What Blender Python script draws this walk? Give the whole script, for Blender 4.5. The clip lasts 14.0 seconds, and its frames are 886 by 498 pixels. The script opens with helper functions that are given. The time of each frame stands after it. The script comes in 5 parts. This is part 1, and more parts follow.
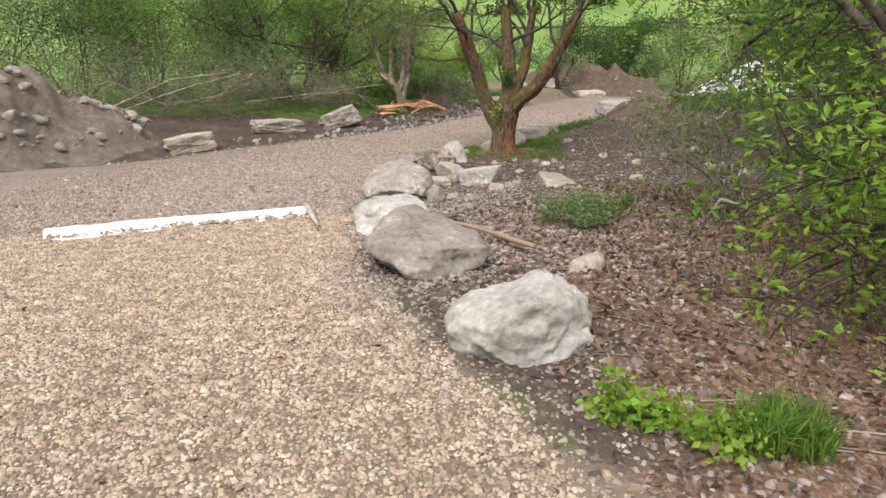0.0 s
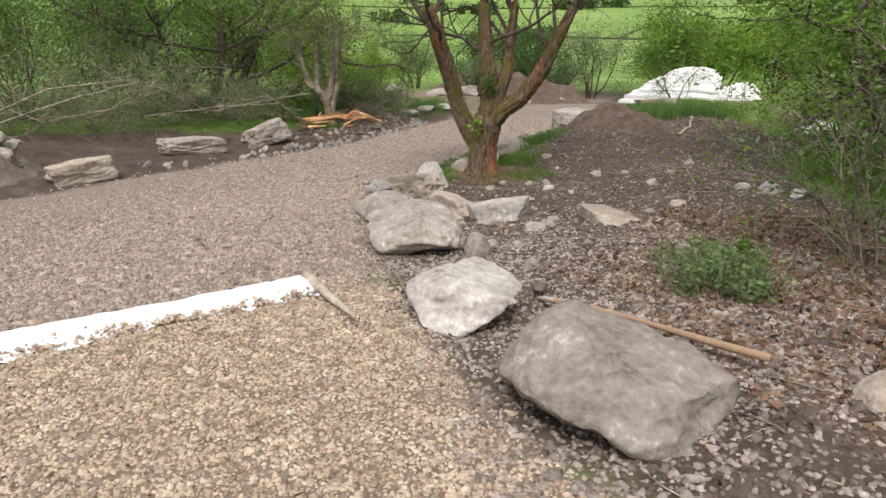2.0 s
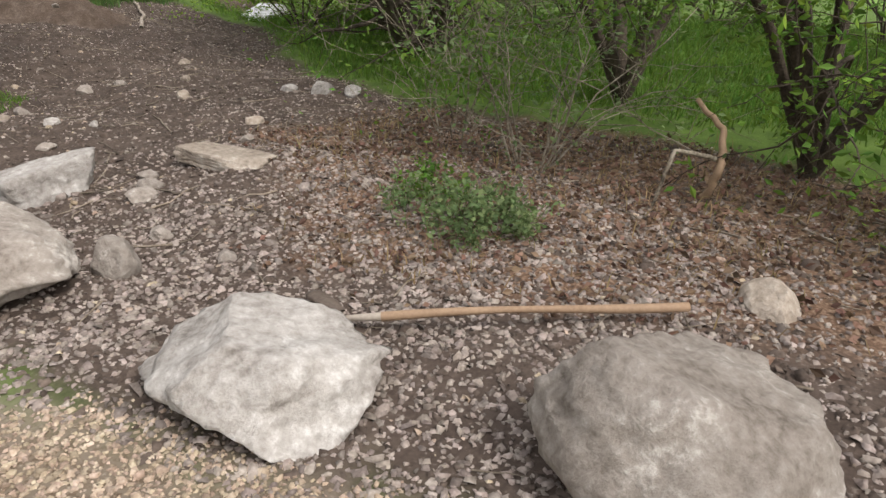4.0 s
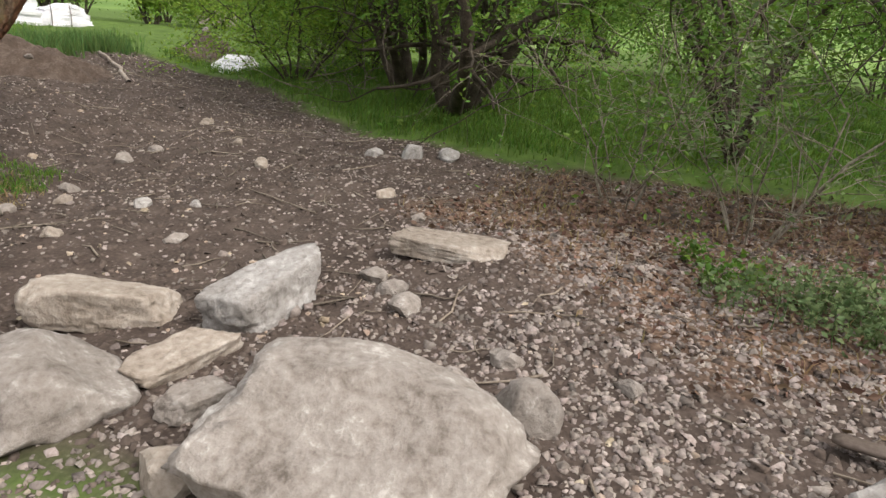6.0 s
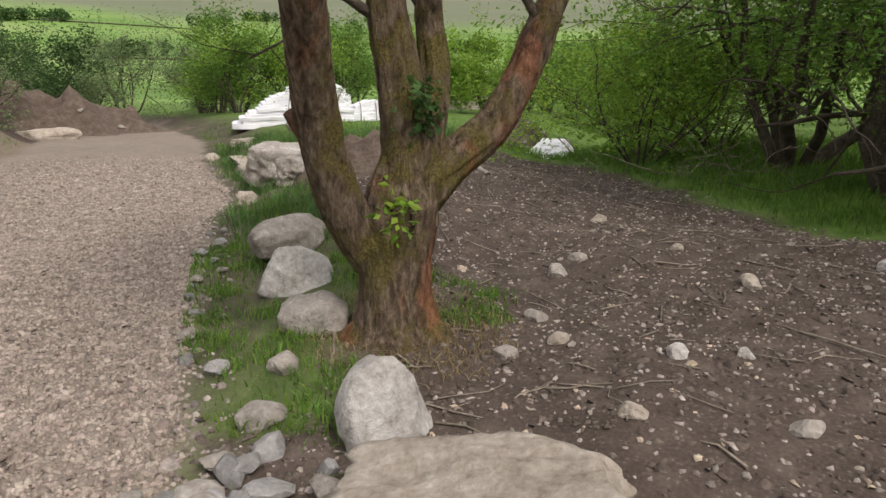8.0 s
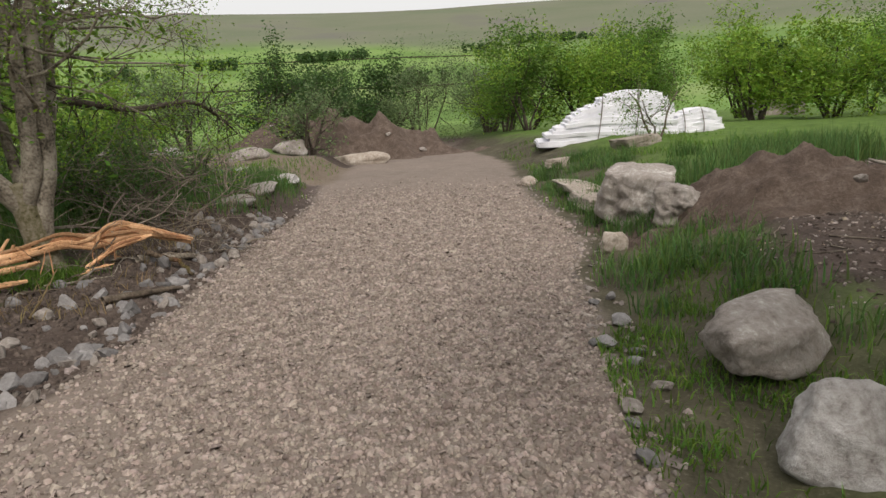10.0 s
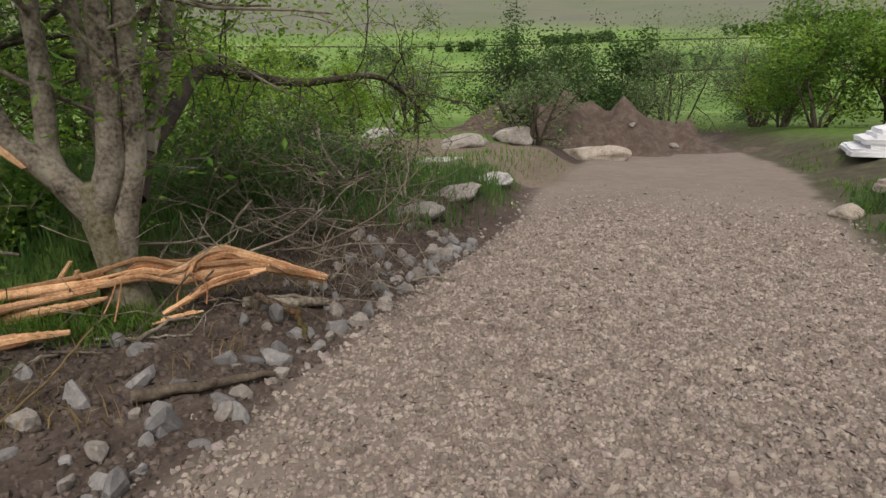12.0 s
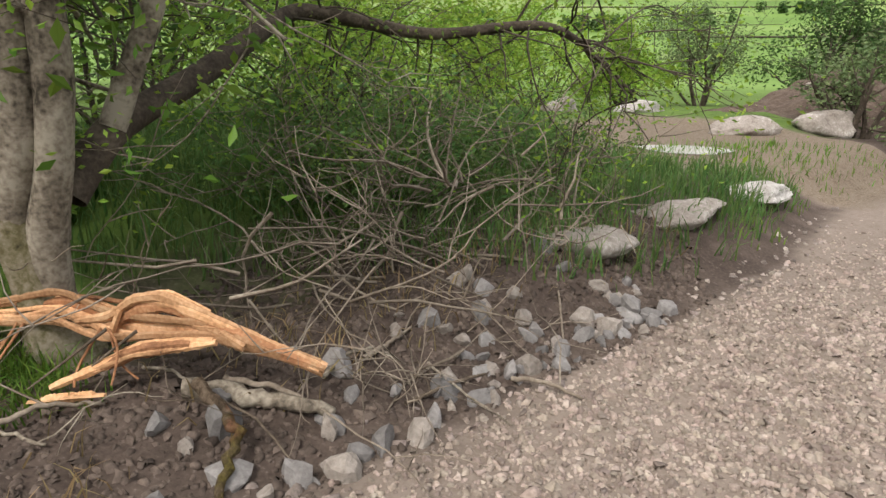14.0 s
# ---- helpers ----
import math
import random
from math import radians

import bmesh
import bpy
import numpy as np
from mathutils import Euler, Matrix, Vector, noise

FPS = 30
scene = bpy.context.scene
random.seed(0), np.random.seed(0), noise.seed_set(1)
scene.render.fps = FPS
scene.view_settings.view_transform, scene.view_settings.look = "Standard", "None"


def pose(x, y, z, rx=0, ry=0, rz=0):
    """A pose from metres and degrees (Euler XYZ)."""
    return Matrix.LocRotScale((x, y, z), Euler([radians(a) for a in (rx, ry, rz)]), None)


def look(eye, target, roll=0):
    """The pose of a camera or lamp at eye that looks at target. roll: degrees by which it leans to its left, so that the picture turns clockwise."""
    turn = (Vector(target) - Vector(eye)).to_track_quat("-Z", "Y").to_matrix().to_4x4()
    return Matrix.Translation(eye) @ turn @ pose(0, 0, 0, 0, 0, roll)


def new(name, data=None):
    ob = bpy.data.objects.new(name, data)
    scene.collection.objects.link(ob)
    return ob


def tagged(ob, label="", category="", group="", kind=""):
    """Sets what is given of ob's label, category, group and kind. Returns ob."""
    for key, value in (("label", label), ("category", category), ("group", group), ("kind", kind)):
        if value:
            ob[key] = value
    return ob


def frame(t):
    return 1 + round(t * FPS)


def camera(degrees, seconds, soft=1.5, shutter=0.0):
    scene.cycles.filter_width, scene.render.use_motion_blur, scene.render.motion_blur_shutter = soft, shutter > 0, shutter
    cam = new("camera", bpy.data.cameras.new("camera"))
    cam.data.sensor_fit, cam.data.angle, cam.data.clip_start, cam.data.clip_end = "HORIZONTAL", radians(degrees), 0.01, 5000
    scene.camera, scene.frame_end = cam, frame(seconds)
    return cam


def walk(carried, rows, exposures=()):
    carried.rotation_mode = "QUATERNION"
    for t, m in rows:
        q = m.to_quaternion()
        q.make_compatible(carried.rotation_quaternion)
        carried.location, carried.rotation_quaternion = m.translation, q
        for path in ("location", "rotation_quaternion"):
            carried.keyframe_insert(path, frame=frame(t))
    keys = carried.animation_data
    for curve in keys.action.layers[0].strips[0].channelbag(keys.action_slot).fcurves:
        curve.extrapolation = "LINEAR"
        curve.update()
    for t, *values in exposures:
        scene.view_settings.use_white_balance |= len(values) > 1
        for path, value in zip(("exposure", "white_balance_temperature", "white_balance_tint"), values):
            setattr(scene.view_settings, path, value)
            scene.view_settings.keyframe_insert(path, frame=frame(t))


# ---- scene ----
cam = camera(70.5, 14.0, soft=1.5)
PATH = [
    (0.0, pose(-0.281, 0.717, 1.778, 71.62, 0.12, -2.31)),
    (0.5, pose(-0.641, 1.208, 1.795, 72.32, -0.25, -1.79)),
    (1.0, pose(-0.952, 1.789, 1.774, 72.73, -0.40, -2.69)),
    (1.5, pose(-1.254, 2.368, 1.712, 72.78, -1.37, -7.64)),
    (2.0, pose(-1.486, 2.986, 1.669, 72.26, -0.21, -12.41)),
    (2.5, pose(-1.592, 3.669, 1.685, 70.27, -0.87, -25.79)),
    (3.0, pose(-1.745, 4.207, 1.655, 67.88, -0.88, -40.40)),
    (5.5, pose(-2.259, 7.260, 1.547, 63.91, -9.84, -82.11)),
    (6.0, pose(-2.194, 7.965, 1.425, 69.31, -5.90, -75.87)),
    (6.5, pose(-2.073, 8.678, 1.389, 72.28, -4.40, -71.13)),
    (7.0, pose(-1.934, 9.310, 1.368, 74.11, -4.52, -69.72)),
    (7.5, pose(-1.752, 9.994, 1.359, 74.47, -2.55, -60.98)),
    (8.0, pose(-1.686, 10.666, 1.286, 74.60, -1.17, -57.57)),
    (8.5, pose(-1.550, 11.354, 1.192, 75.67, 0.40, -51.37)),
    (9.0, pose(-1.402, 12.023, 1.182, 75.92, 1.62, -42.69)),
    (11.5, pose(0.148, 15.109, 1.062, 76.26, 1.57, -25.63)),
    (12.0, pose(0.414, 15.777, 1.092, 75.51, 1.09, -13.54)),
    (12.5, pose(0.698, 16.397, 1.065, 75.04, 0.94, 8.55)),
    (13.0, pose(0.905, 16.937, 1.002, 74.09, -0.79, 14.64)),
    (13.5, pose(1.171, 17.462, 1.026, 72.69, -0.78, 14.74)),
    (14.0, pose(1.581, 17.987, 1.055, 72.43, -0.57, 12.82)),
]
walk(cam, PATH, exposures=[(0.0, 0.36), (1.0, 0.23), (2.5, 0.18), (3.0, 0.14), (5.5, 0.26), (6.0, 0.25), (6.5, 0.06), (8.5, 0.0), (11.5, -0.42), (12.0, -0.32), (12.5, -0.04), (13.0, 0.08), (13.5, 0.2), (14.0, 0.34)])

# ---- sky and sun: bright overcast day ----
SUN_UP, SUN_TURN = radians(52), radians(200)
world = bpy.data.worlds.new("World")
scene.world = world
world.use_nodes = True
wn, wl = world.node_tree.nodes, world.node_tree.links
sky = wn.new("ShaderNodeTexSky")
sky.sky_type = "NISHITA"
sky.sun_disc = False
sky.sun_elevation, sky.sun_rotation = SUN_UP, SUN_TURN
sky.dust_density, sky.air_density, sky.ozone_density = 6.0, 1.0, 1.0
cloud = wn.new("ShaderNodeMixRGB")
cloud.inputs["Fac"].default_value = 0.7
cloud.inputs["Color2"].default_value = (9.1, 8.8, 8.5, 1)
wl.new(sky.outputs["Color"], cloud.inputs["Color1"])
wl.new(cloud.outputs["Color"], wn["Background"].inputs["Color"])
wn["Background"].inputs["Strength"].default_value = 0.145
sun = new("sun", bpy.data.lights.new("sun", "SUN"))
sun.data.energy, sun.data.angle, sun.data.color = 2.1, radians(14), (1.0, 0.94, 0.86)
sun.matrix_basis = look((math.sin(SUN_TURN) * math.cos(SUN_UP) * 50, math.cos(SUN_TURN) * math.cos(SUN_UP) * 50, math.sin(SUN_UP) * 50), (0, 0, 0))

rng = np.random.default_rng(7)


# ---- small tools ----
def hash2(i, j, seed):
    n = np.sin(i * 127.1 + j * 311.7 + seed * 74.7) * 43758.5453
    return n - np.floor(n)


def vnoise(x, y, seed=0):
    """Smooth noise from 0 to 1, one lump a metre."""
    x, y = np.asarray(x, float), np.asarray(y, float)
    i, j = np.floor(x), np.floor(y)
    u, v = x - i, y - j
    u, v = u * u * (3 - 2 * u), v * v * (3 - 2 * v)
    a, b = hash2(i, j, seed), hash2(i + 1, j, seed)
    c, d = hash2(i, j + 1, seed), hash2(i + 1, j + 1, seed)
    return (a + (b - a) * u) * (1 - v) + (c + (d - c) * u) * v


def step(x, a, b):
    t = np.clip((np.asarray(x, float) - a) / (b - a), 0, 1)
    return t * t * (3 - 2 * t)


def poly_distance(px, py, pts):
    """Signed distance to a closed outline: negative inside."""
    px, py = np.asarray(px, float), np.asarray(py, float)
    best = np.full(px.shape, 1e9)
    inside = np.zeros(px.shape, bool)
    for (ax, ay), (bx, by) in zip(pts, pts[1:] + pts[:1]):
        ex, ey = bx - ax, by - ay
        t = np.clip(((px - ax) * ex + (py - ay) * ey) / (ex * ex + ey * ey), 0, 1)
        best = np.minimum(best, np.hypot(px - ax - t * ex, py - ay - t * ey))
        if ay != by:
            cross = ((ay > py) != (by > py)) & (px < ex * (py - ay) / (by - ay) + ax)
            inside ^= cross
    return np.where(inside, -best, best)


def np_mesh(name, verts, tris, smooth=False):
    """A mesh from arrays of places and triangles."""
    verts, tris = np.asarray(verts, np.float32).reshape(-1, 3), np.asarray(tris, np.int32).reshape(-1, 3)
    me = bpy.data.meshes.new(name)
    me.vertices.add(len(verts))
    me.vertices.foreach_set("co", verts.ravel())
    me.loops.add(tris.size)
    me.loops.foreach_set("vertex_index", tris.ravel())
    me.polygons.add(len(tris))
    me.polygons.foreach_set("loop_start", np.arange(0, tris.size, 3, dtype=np.int32))
    me.polygons.foreach_set("use_smooth", np.full(len(tris), smooth))
    me.update(calc_edges=True)
    return me


def part(name, data, material, parent=None, label=""):
    """Links a bmesh or mesh as one object, under a thing where one is given."""
    if isinstance(data, bmesh.types.BMesh):
        me = bpy.data.meshes.new(name)
        data.to_mesh(me)
        data.free()
        data = me
    if material and not data.materials:
        data.materials.append(material)
    ob = new(name, data)
    if parent:
        ob.parent = parent
    return tagged(ob, label)


# ---- plan: outlines of gravel, grass and soil ----
ROAD = [(-15, 4.0), (-7.0, 11.4), (-4.5, 14.0), (-2.4, 16.1), (-0.9, 17.4), (0.0, 18.55), (1.2, 20.4), (2.3, 21.8), (3.4, 23.4),
        (4.4, 25.5), (6.2, 28.0), (9.5, 33.0), (13.0, 40.0), (17.5, 40.0), (12.2, 31.0), (9.2, 25.2), (5.9, 20.8), (4.9, 19.0), (3.9, 17.75), (3.0, 16.95),
        (1.96, 15.7), (0.83, 14.34), (0.25, 13.6), (-0.35, 12.8), (-0.75, 11.6), (-0.95, 10.0), (-0.98, 8.5),
        (-0.98, 6.5), (-0.8, 5.2), (-0.3, 3.8), (0.12, 3.0), (0.42, 2.2), (0.7, 0.0), (0.9, -6), (-9, -6), (-15, -3)]
PAD = [(1.0, 27.6), (1.6, 25.2), (3.0, 25.6), (4.6, 25.6), (6.6, 28.6), (4.0, 30.0), (2.3, 30.8)]
YARD = [(-0.9, 7.2), (-1.45, 7.6), (-3.9, 6.45), (-6, 5), (-9, 0), (-9, -6), (0.9, -6), (0.7, 0), (0.42, 2.2), (0.12, 3.0), (-0.3, 3.8), (-0.8, 5.2)]
SOIL_OUTLINE = [(-0.95, 8.6), (-0.95, 10.5), (-0.8, 12.0), (-0.35, 12.95), (0.0, 13.1), (0.35, 12.4), (1.0, 13.2), (2.1, 13.4), (2.9, 14.6), (4.0, 16.0), (6.5, 18.0), (9.2, 17.2), (9.0, 14.6), (6.6, 12.2), (5.2, 10.6),
        (4.6, 9.0), (4.3, 7.6), (4.0, 6.2), (3.6, 4.6), (2.9, 3.0), (2.2, 1.8), (1.6, 1.0), (0.7, 0), (0.42, 2.2), (-0.3, 3.8), (-0.8, 5.2), (-0.95, 7)]
LITTER = [(0.5, 7.2), (2.6, 9.2), (4.2, 8.4), (4.0, 6.2), (3.6, 4.6), (2.9, 3.0), (2.2, 1.0), (0.9, 0.2), (0.6, 3.0), (0.6, 5.0)]


def level(y):
    """Height of the gravel along the walk."""
    y = np.asarray(y, float)
    return np.where(y < 4, 0.36 - 0.028 * y, np.where(y < 13, 0.248 - 0.074 * (y - 4), -0.418 - 0.012 * np.clip(y - 13, 0, 14) - 0.03 * np.clip(y - 27, 0, 60)))


def ground_z(x, y):
    x, y = np.asarray(x, float), np.asarray(y, float)
    out = np.clip(poly_distance(x, y, ROAD), 0, 60)
    z = level(y)
    left = (x - 0.85 * (y - 19) < 1.5) & (y > 4)
    bank = np.where(left, (0.17 + 0.17 * step(y, 20.6, 22.0)) * step(out, 0.1, 0.9) + 0.30 * step(out, 1.25, 2.7), (0.34 * step(out, 0.2, 1.8) + 0.18 * step(out, 1.2, 3.2)) * step(y - 0.3 * x, 11.6, 14.6))
    rise = np.where(left, 0, 0.065 * np.clip(x - 3, 0, 8) * step(14.5 - y, -2, 1))
    lump = (vnoise(x * 0.9, y * 0.9, 3) - 0.5) * 0.10 + (vnoise(x * 3.1, y * 3.1, 4) - 0.5) * 0.05 + (vnoise(x * 8, y * 8, 5) - 0.5) * 0.022
    lump = lump + 0.14 * np.exp(-((x - 1.65) / 0.95) ** 2 - ((y - 8.6) / 1.0) ** 2)
    fine = (vnoise(x * 0.7, y * 0.7, 8) - 0.5) * 0.03 + (vnoise(x * 5, y * 5, 9) - 0.5) * 0.012
    z = z + bank + rise + lump * step(out, 0, 0.5) + fine
    flat = (1 - step(poly_distance(x, y, PAD), -0.7, 0.4)) * step(out, 0.1, 1.2)
    z = z + (-0.20 - z) * flat
    # valley and far hillside
    r = np.hypot(x - 2, y - 16)
    z = z - 0.03 * np.clip(r - 16, 0, 30) 
    far = r * np.tan(np.radians(np.interp(r, (60, 130, 220, 320, 450, 620, 850, 1150, 1500, 1700, 3000), (-2.6, -2.3, -0.6, 1.0, 2.6, 4.0, 5.3, 6.5, 7.35, 7.3, 4.2))))
    far += step(r, 250, 900) * 10 * (vnoise(x / 260, y / 260, 11) - 0.5) + 1.0
    return z + (far - z) * step(r, 60, 130)


def gz(x, y):
    return float(ground_z(np.array([x]), np.array([y]))[0])


# ---- materials ----
def material(name, colours, scale=4.0, rough=0.9, bump=0.3, fine=30.0, vary="", amount=0.25, hue=0.0, contrast=(0.3, 0.7), bump_size=0.01, stretch=1.0, harsh=0.5):
    m = bpy.data.materials.new(name)
    m.use_nodes = True
    n, l = m.node_tree.nodes, m.node_tree.links
    shader = n["Principled BSDF"]
    place = n.new("ShaderNodeTexCoord")
    big, small = n.new("ShaderNodeTexNoise"), n.new("ShaderNodeTexNoise")
    big.inputs["Scale"].default_value, big.inputs["Detail"].default_value = scale, 6
    small.inputs["Scale"].default_value, small.inputs["Detail"].default_value = fine, 8
    big.inputs["Roughness"].default_value = small.inputs["Roughness"].default_value = harsh
    where = place.outputs["Object"]
    if stretch != 1:
        squeeze = n.new("ShaderNodeMapping")
        squeeze.inputs["Scale"].default_value = (1, 1, stretch)
        l.new(where, squeeze.inputs["Vector"])
        where = squeeze.outputs["Vector"]
    for t in (big, small):
        l.new(where, t.inputs["Vector"])
    mix = n.new("ShaderNodeMixRGB")
    mix.inputs["Fac"].default_value = 0.45
    l.new(big.outputs["Fac"], mix.inputs["Color1"])
    l.new(small.outputs["Fac"], mix.inputs["Color2"])
    ramp = n.new("ShaderNodeValToRGB")
    lo, hi = contrast
    ramp.color_ramp.elements[0].position, ramp.color_ramp.elements[1].position = lo, hi
    ramp.color_ramp.elements[0].color, ramp.color_ramp.elements[1].color = (*colours[0], 1), (*colours[-1], 1)
    for k, c in enumerate(colours[1:-1]):
        e = ramp.color_ramp.elements.new(lo + (hi - lo) * (k + 1) / (len(colours) - 1))
        e.color = (*c, 1)
    l.new(mix.outputs["Color"], ramp.inputs["Fac"])
    out = ramp.outputs["Color"]
    if vary:
        src = n.new("ShaderNodeNewGeometry").outputs["Random Per Island"] if vary == "island" else n.new("ShaderNodeObjectInfo").outputs["Random"]
        hsv = n.new("ShaderNodeHueSaturation")
        span = n.new("ShaderNodeMapRange")
        span.inputs["To Min"].default_value, span.inputs["To Max"].default_value = 1 - amount, 1 + amount
        l.new(src, span.inputs["Value"])
        l.new(span.outputs["Result"], hsv.inputs["Value"])
        l.new(out, hsv.inputs["Color"])
        if hue:
            turn, wrap = n.new("ShaderNodeMapRange"), n.new("ShaderNodeMath")
            wrap.operation = "MULTIPLY_ADD"
            wrap.inputs[1].default_value, wrap.inputs[2].default_value = 7.31, 0.13
            frac = n.new("ShaderNodeMath")
            frac.operation = "FRACT"
            l.new(src, wrap.inputs[0])
            l.new(wrap.outputs[0], frac.inputs[0])
            l.new(frac.outputs[0], turn.inputs["Value"])
            turn.inputs["To Min"].default_value, turn.inputs["To Max"].default_value = 0.5 - hue, 0.5 + hue
            l.new(turn.outputs["Result"], hsv.inputs["Hue"])
        out = hsv.outputs["Color"]
    l.new(out, shader.inputs["Base Color"])
    shader.inputs["Roughness"].default_value = rough
    shader.inputs["Specular IOR Level"].default_value = 0.25
    if bump:
        b = n.new("ShaderNodeBump")
        b.inputs["Strength"].default_value, b.inputs["Distance"].default_value = bump, bump_size
        l.new(mix.outputs["Color"], b.inputs["Height"])
        l.new(b.outputs["Normal"], shader.inputs["Normal"])
    return m


def leafy(name, dark, light, amount=0.35, hue=0.02, through_light=0.42):
    m = material(name, (dark, light), 0.6, 0.55, 0, 3.0, "island", amount, hue)
    n, l = m.node_tree.nodes, m.node_tree.links
    shader = n["Principled BSDF"]
    thin = n.new("ShaderNodeBsdfTranslucent")
    both = n.new("ShaderNodeMixShader")
    both.inputs["Fac"].default_value = through_light
    l.new(shader.inputs["Base Color"].links[0].from_socket, thin.inputs["Color"])
    l.new(shader.outputs["BSDF"], both.inputs[1])
    l.new(thin.outputs["BSDF"], both.inputs[2])
    l.new(both.outputs["Shader"], n["Material Output"].inputs["Surface"])
    return m


def ground_material():
    m = bpy.data.materials.new("ground")
    m.use_nodes = True
    n, l = m.node_tree.nodes, m.node_tree.links
    shader = n["Principled BSDF"]
    geo = n.new("ShaderNodeNewGeometry")

    def tex(kind, scale, detail=6):
        t = n.new(kind)
        t.inputs["Scale"].default_value = scale
        if "Detail" in t.inputs:
            t.inputs["Detail"].default_value = detail
        l.new(geo.outputs["Position"], t.inputs["Vector"])
        return t

    def ramp(src, stops):
        r = n.new("ShaderNodeValToRGB")
        e = r.color_ramp.elements
        e[0].position, e[0].color = stops[0][0], (*stops[0][1], 1)
        e[1].position, e[1].color = stops[-1][0], (*stops[-1][1], 1)
        for p, c in stops[1:-1]:
            k = e.new(p)
            k.color = (*c, 1)
        l.new(src, r.inputs["Fac"])
        return r.outputs["Color"]

    def blend(fac, a, b, kind="MIX"):
        x = n.new("ShaderNodeMixRGB")
        x.blend_type = kind
        if isinstance(fac, float):
            x.inputs["Fac"].default_value = fac
        else:
            l.new(fac, x.inputs["Fac"])
        l.new(a, x.inputs["Color1"])
        l.new(b, x.inputs["Color2"])
        return x.outputs["Color"]

    cell = tex("ShaderNodeTexVoronoi", 38)
    cells = n.new("ShaderNodeSeparateColor")
    l.new(cell.outputs["Color"], cells.inputs["Color"])
    patch, mid, grit = tex("ShaderNodeTexNoise", 0.55), tex("ShaderNodeTexNoise", 4.0), tex("ShaderNodeTexNoise", 45.0)
    pebble = ramp(cells.outputs["Red"], [(0, (0.22, 0.165, 0.12)), (0.4, (0.36, 0.29, 0.22)), (0.75, (0.46, 0.37, 0.285)), (1, (0.55, 0.48, 0.40))])
    # Shade between stones painted in: cells darken to their rims; bump reuses it.
    gap_shade = ramp(cell.outputs["Distance"], [(0.2, (1, 1, 1)), (0.75, (0.35, 0.33, 0.31))])
    gravel_new = blend(1.0, pebble, gap_shade, "MULTIPLY")
    crushed = ramp(cells.outputs["Green"], [(0, (0.20, 0.162, 0.14)), (0.5, (0.34, 0.285, 0.25)), (1, (0.50, 0.435, 0.39))])
    crushed = blend(1.0, crushed, gap_shade, "MULTIPLY")
    dust = ramp(mid.outputs["Fac"], [(0.3, (0.28, 0.228, 0.192)), (0.7, (0.40, 0.335, 0.29))])
    gravel_old = blend(0.35, crushed, dust)
    soil = ramp(mid.outputs["Fac"], [(0.3, (0.05, 0.037, 0.031)), (0.55, (0.088, 0.066, 0.056)), (0.75, (0.15, 0.118, 0.10))])
    soil = blend(0.35, soil, ramp(grit.outputs["Fac"], [(0.35, (0.045, 0.035, 0.03)), (0.62, (0.12, 0.095, 0.08)), (0.72, (0.33, 0.29, 0.26))]))
    litter = ramp(grit.outputs["Fac"], [(0.3, (0.07, 0.045, 0.032)), (0.5, (0.17, 0.105, 0.07)), (0.68, (0.32, 0.23, 0.17))])
    grass = ramp(mid.outputs["Fac"], [(0.3, (0.065, 0.115, 0.022)), (0.7, (0.14, 0.225, 0.045))])
    near_grass = blend(0.3, grass, ramp(grit.outputs["Fac"], [(0.35, (0.03, 0.05, 0.012)), (0.7, (0.12, 0.19, 0.05))]))
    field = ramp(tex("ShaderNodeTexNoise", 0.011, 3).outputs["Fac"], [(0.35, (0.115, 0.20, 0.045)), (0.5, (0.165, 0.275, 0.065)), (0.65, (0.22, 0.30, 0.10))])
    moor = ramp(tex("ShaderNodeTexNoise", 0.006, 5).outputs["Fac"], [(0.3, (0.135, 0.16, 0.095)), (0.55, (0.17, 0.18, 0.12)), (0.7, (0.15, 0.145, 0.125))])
    zone = n.new("ShaderNodeVertexColor")
    zone.layer_name = "zone"
    zones = n.new("ShaderNodeSeparateColor")
    l.new(zone.outputs["Color"], zones.inputs["Color"])
    other = n.new("ShaderNodeVertexColor")
    other.layer_name = "zone_far"
    others = n.new("ShaderNodeSeparateColor")
    l.new(other.outputs["Color"], others.inputs["Color"])
    c = blend(zones.outputs["Blue"], near_grass, soil)
    c = blend(others.outputs["Red"], c, litter)
    c = blend(zones.outputs["Red"], c, gravel_old)
    c = blend(zones.outputs["Green"], c, gravel_new)
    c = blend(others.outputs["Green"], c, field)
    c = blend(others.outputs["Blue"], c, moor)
    tone = ramp(patch.outputs["Fac"], [(0.3, (0.86, 0.86, 0.86)), (0.7, (1, 1, 1))])
    c = blend(1.0, c, tone, "MULTIPLY")
    l.new(c, shader.inputs["Base Color"])
    shader.inputs["Roughness"].default_value = 0.95
    shader.inputs["Specular IOR Level"].default_value = 0.15
    height = blend(0.5, grit.outputs["Fac"], gap_shade)
    b = n.new("ShaderNodeBump")
    b.inputs["Strength"].default_value, b.inputs["Distance"].default_value = 0.7, 0.012
    l.new(height, b.inputs["Height"])
    l.new(b.outputs["Normal"], shader.inputs["Normal"])
    return m


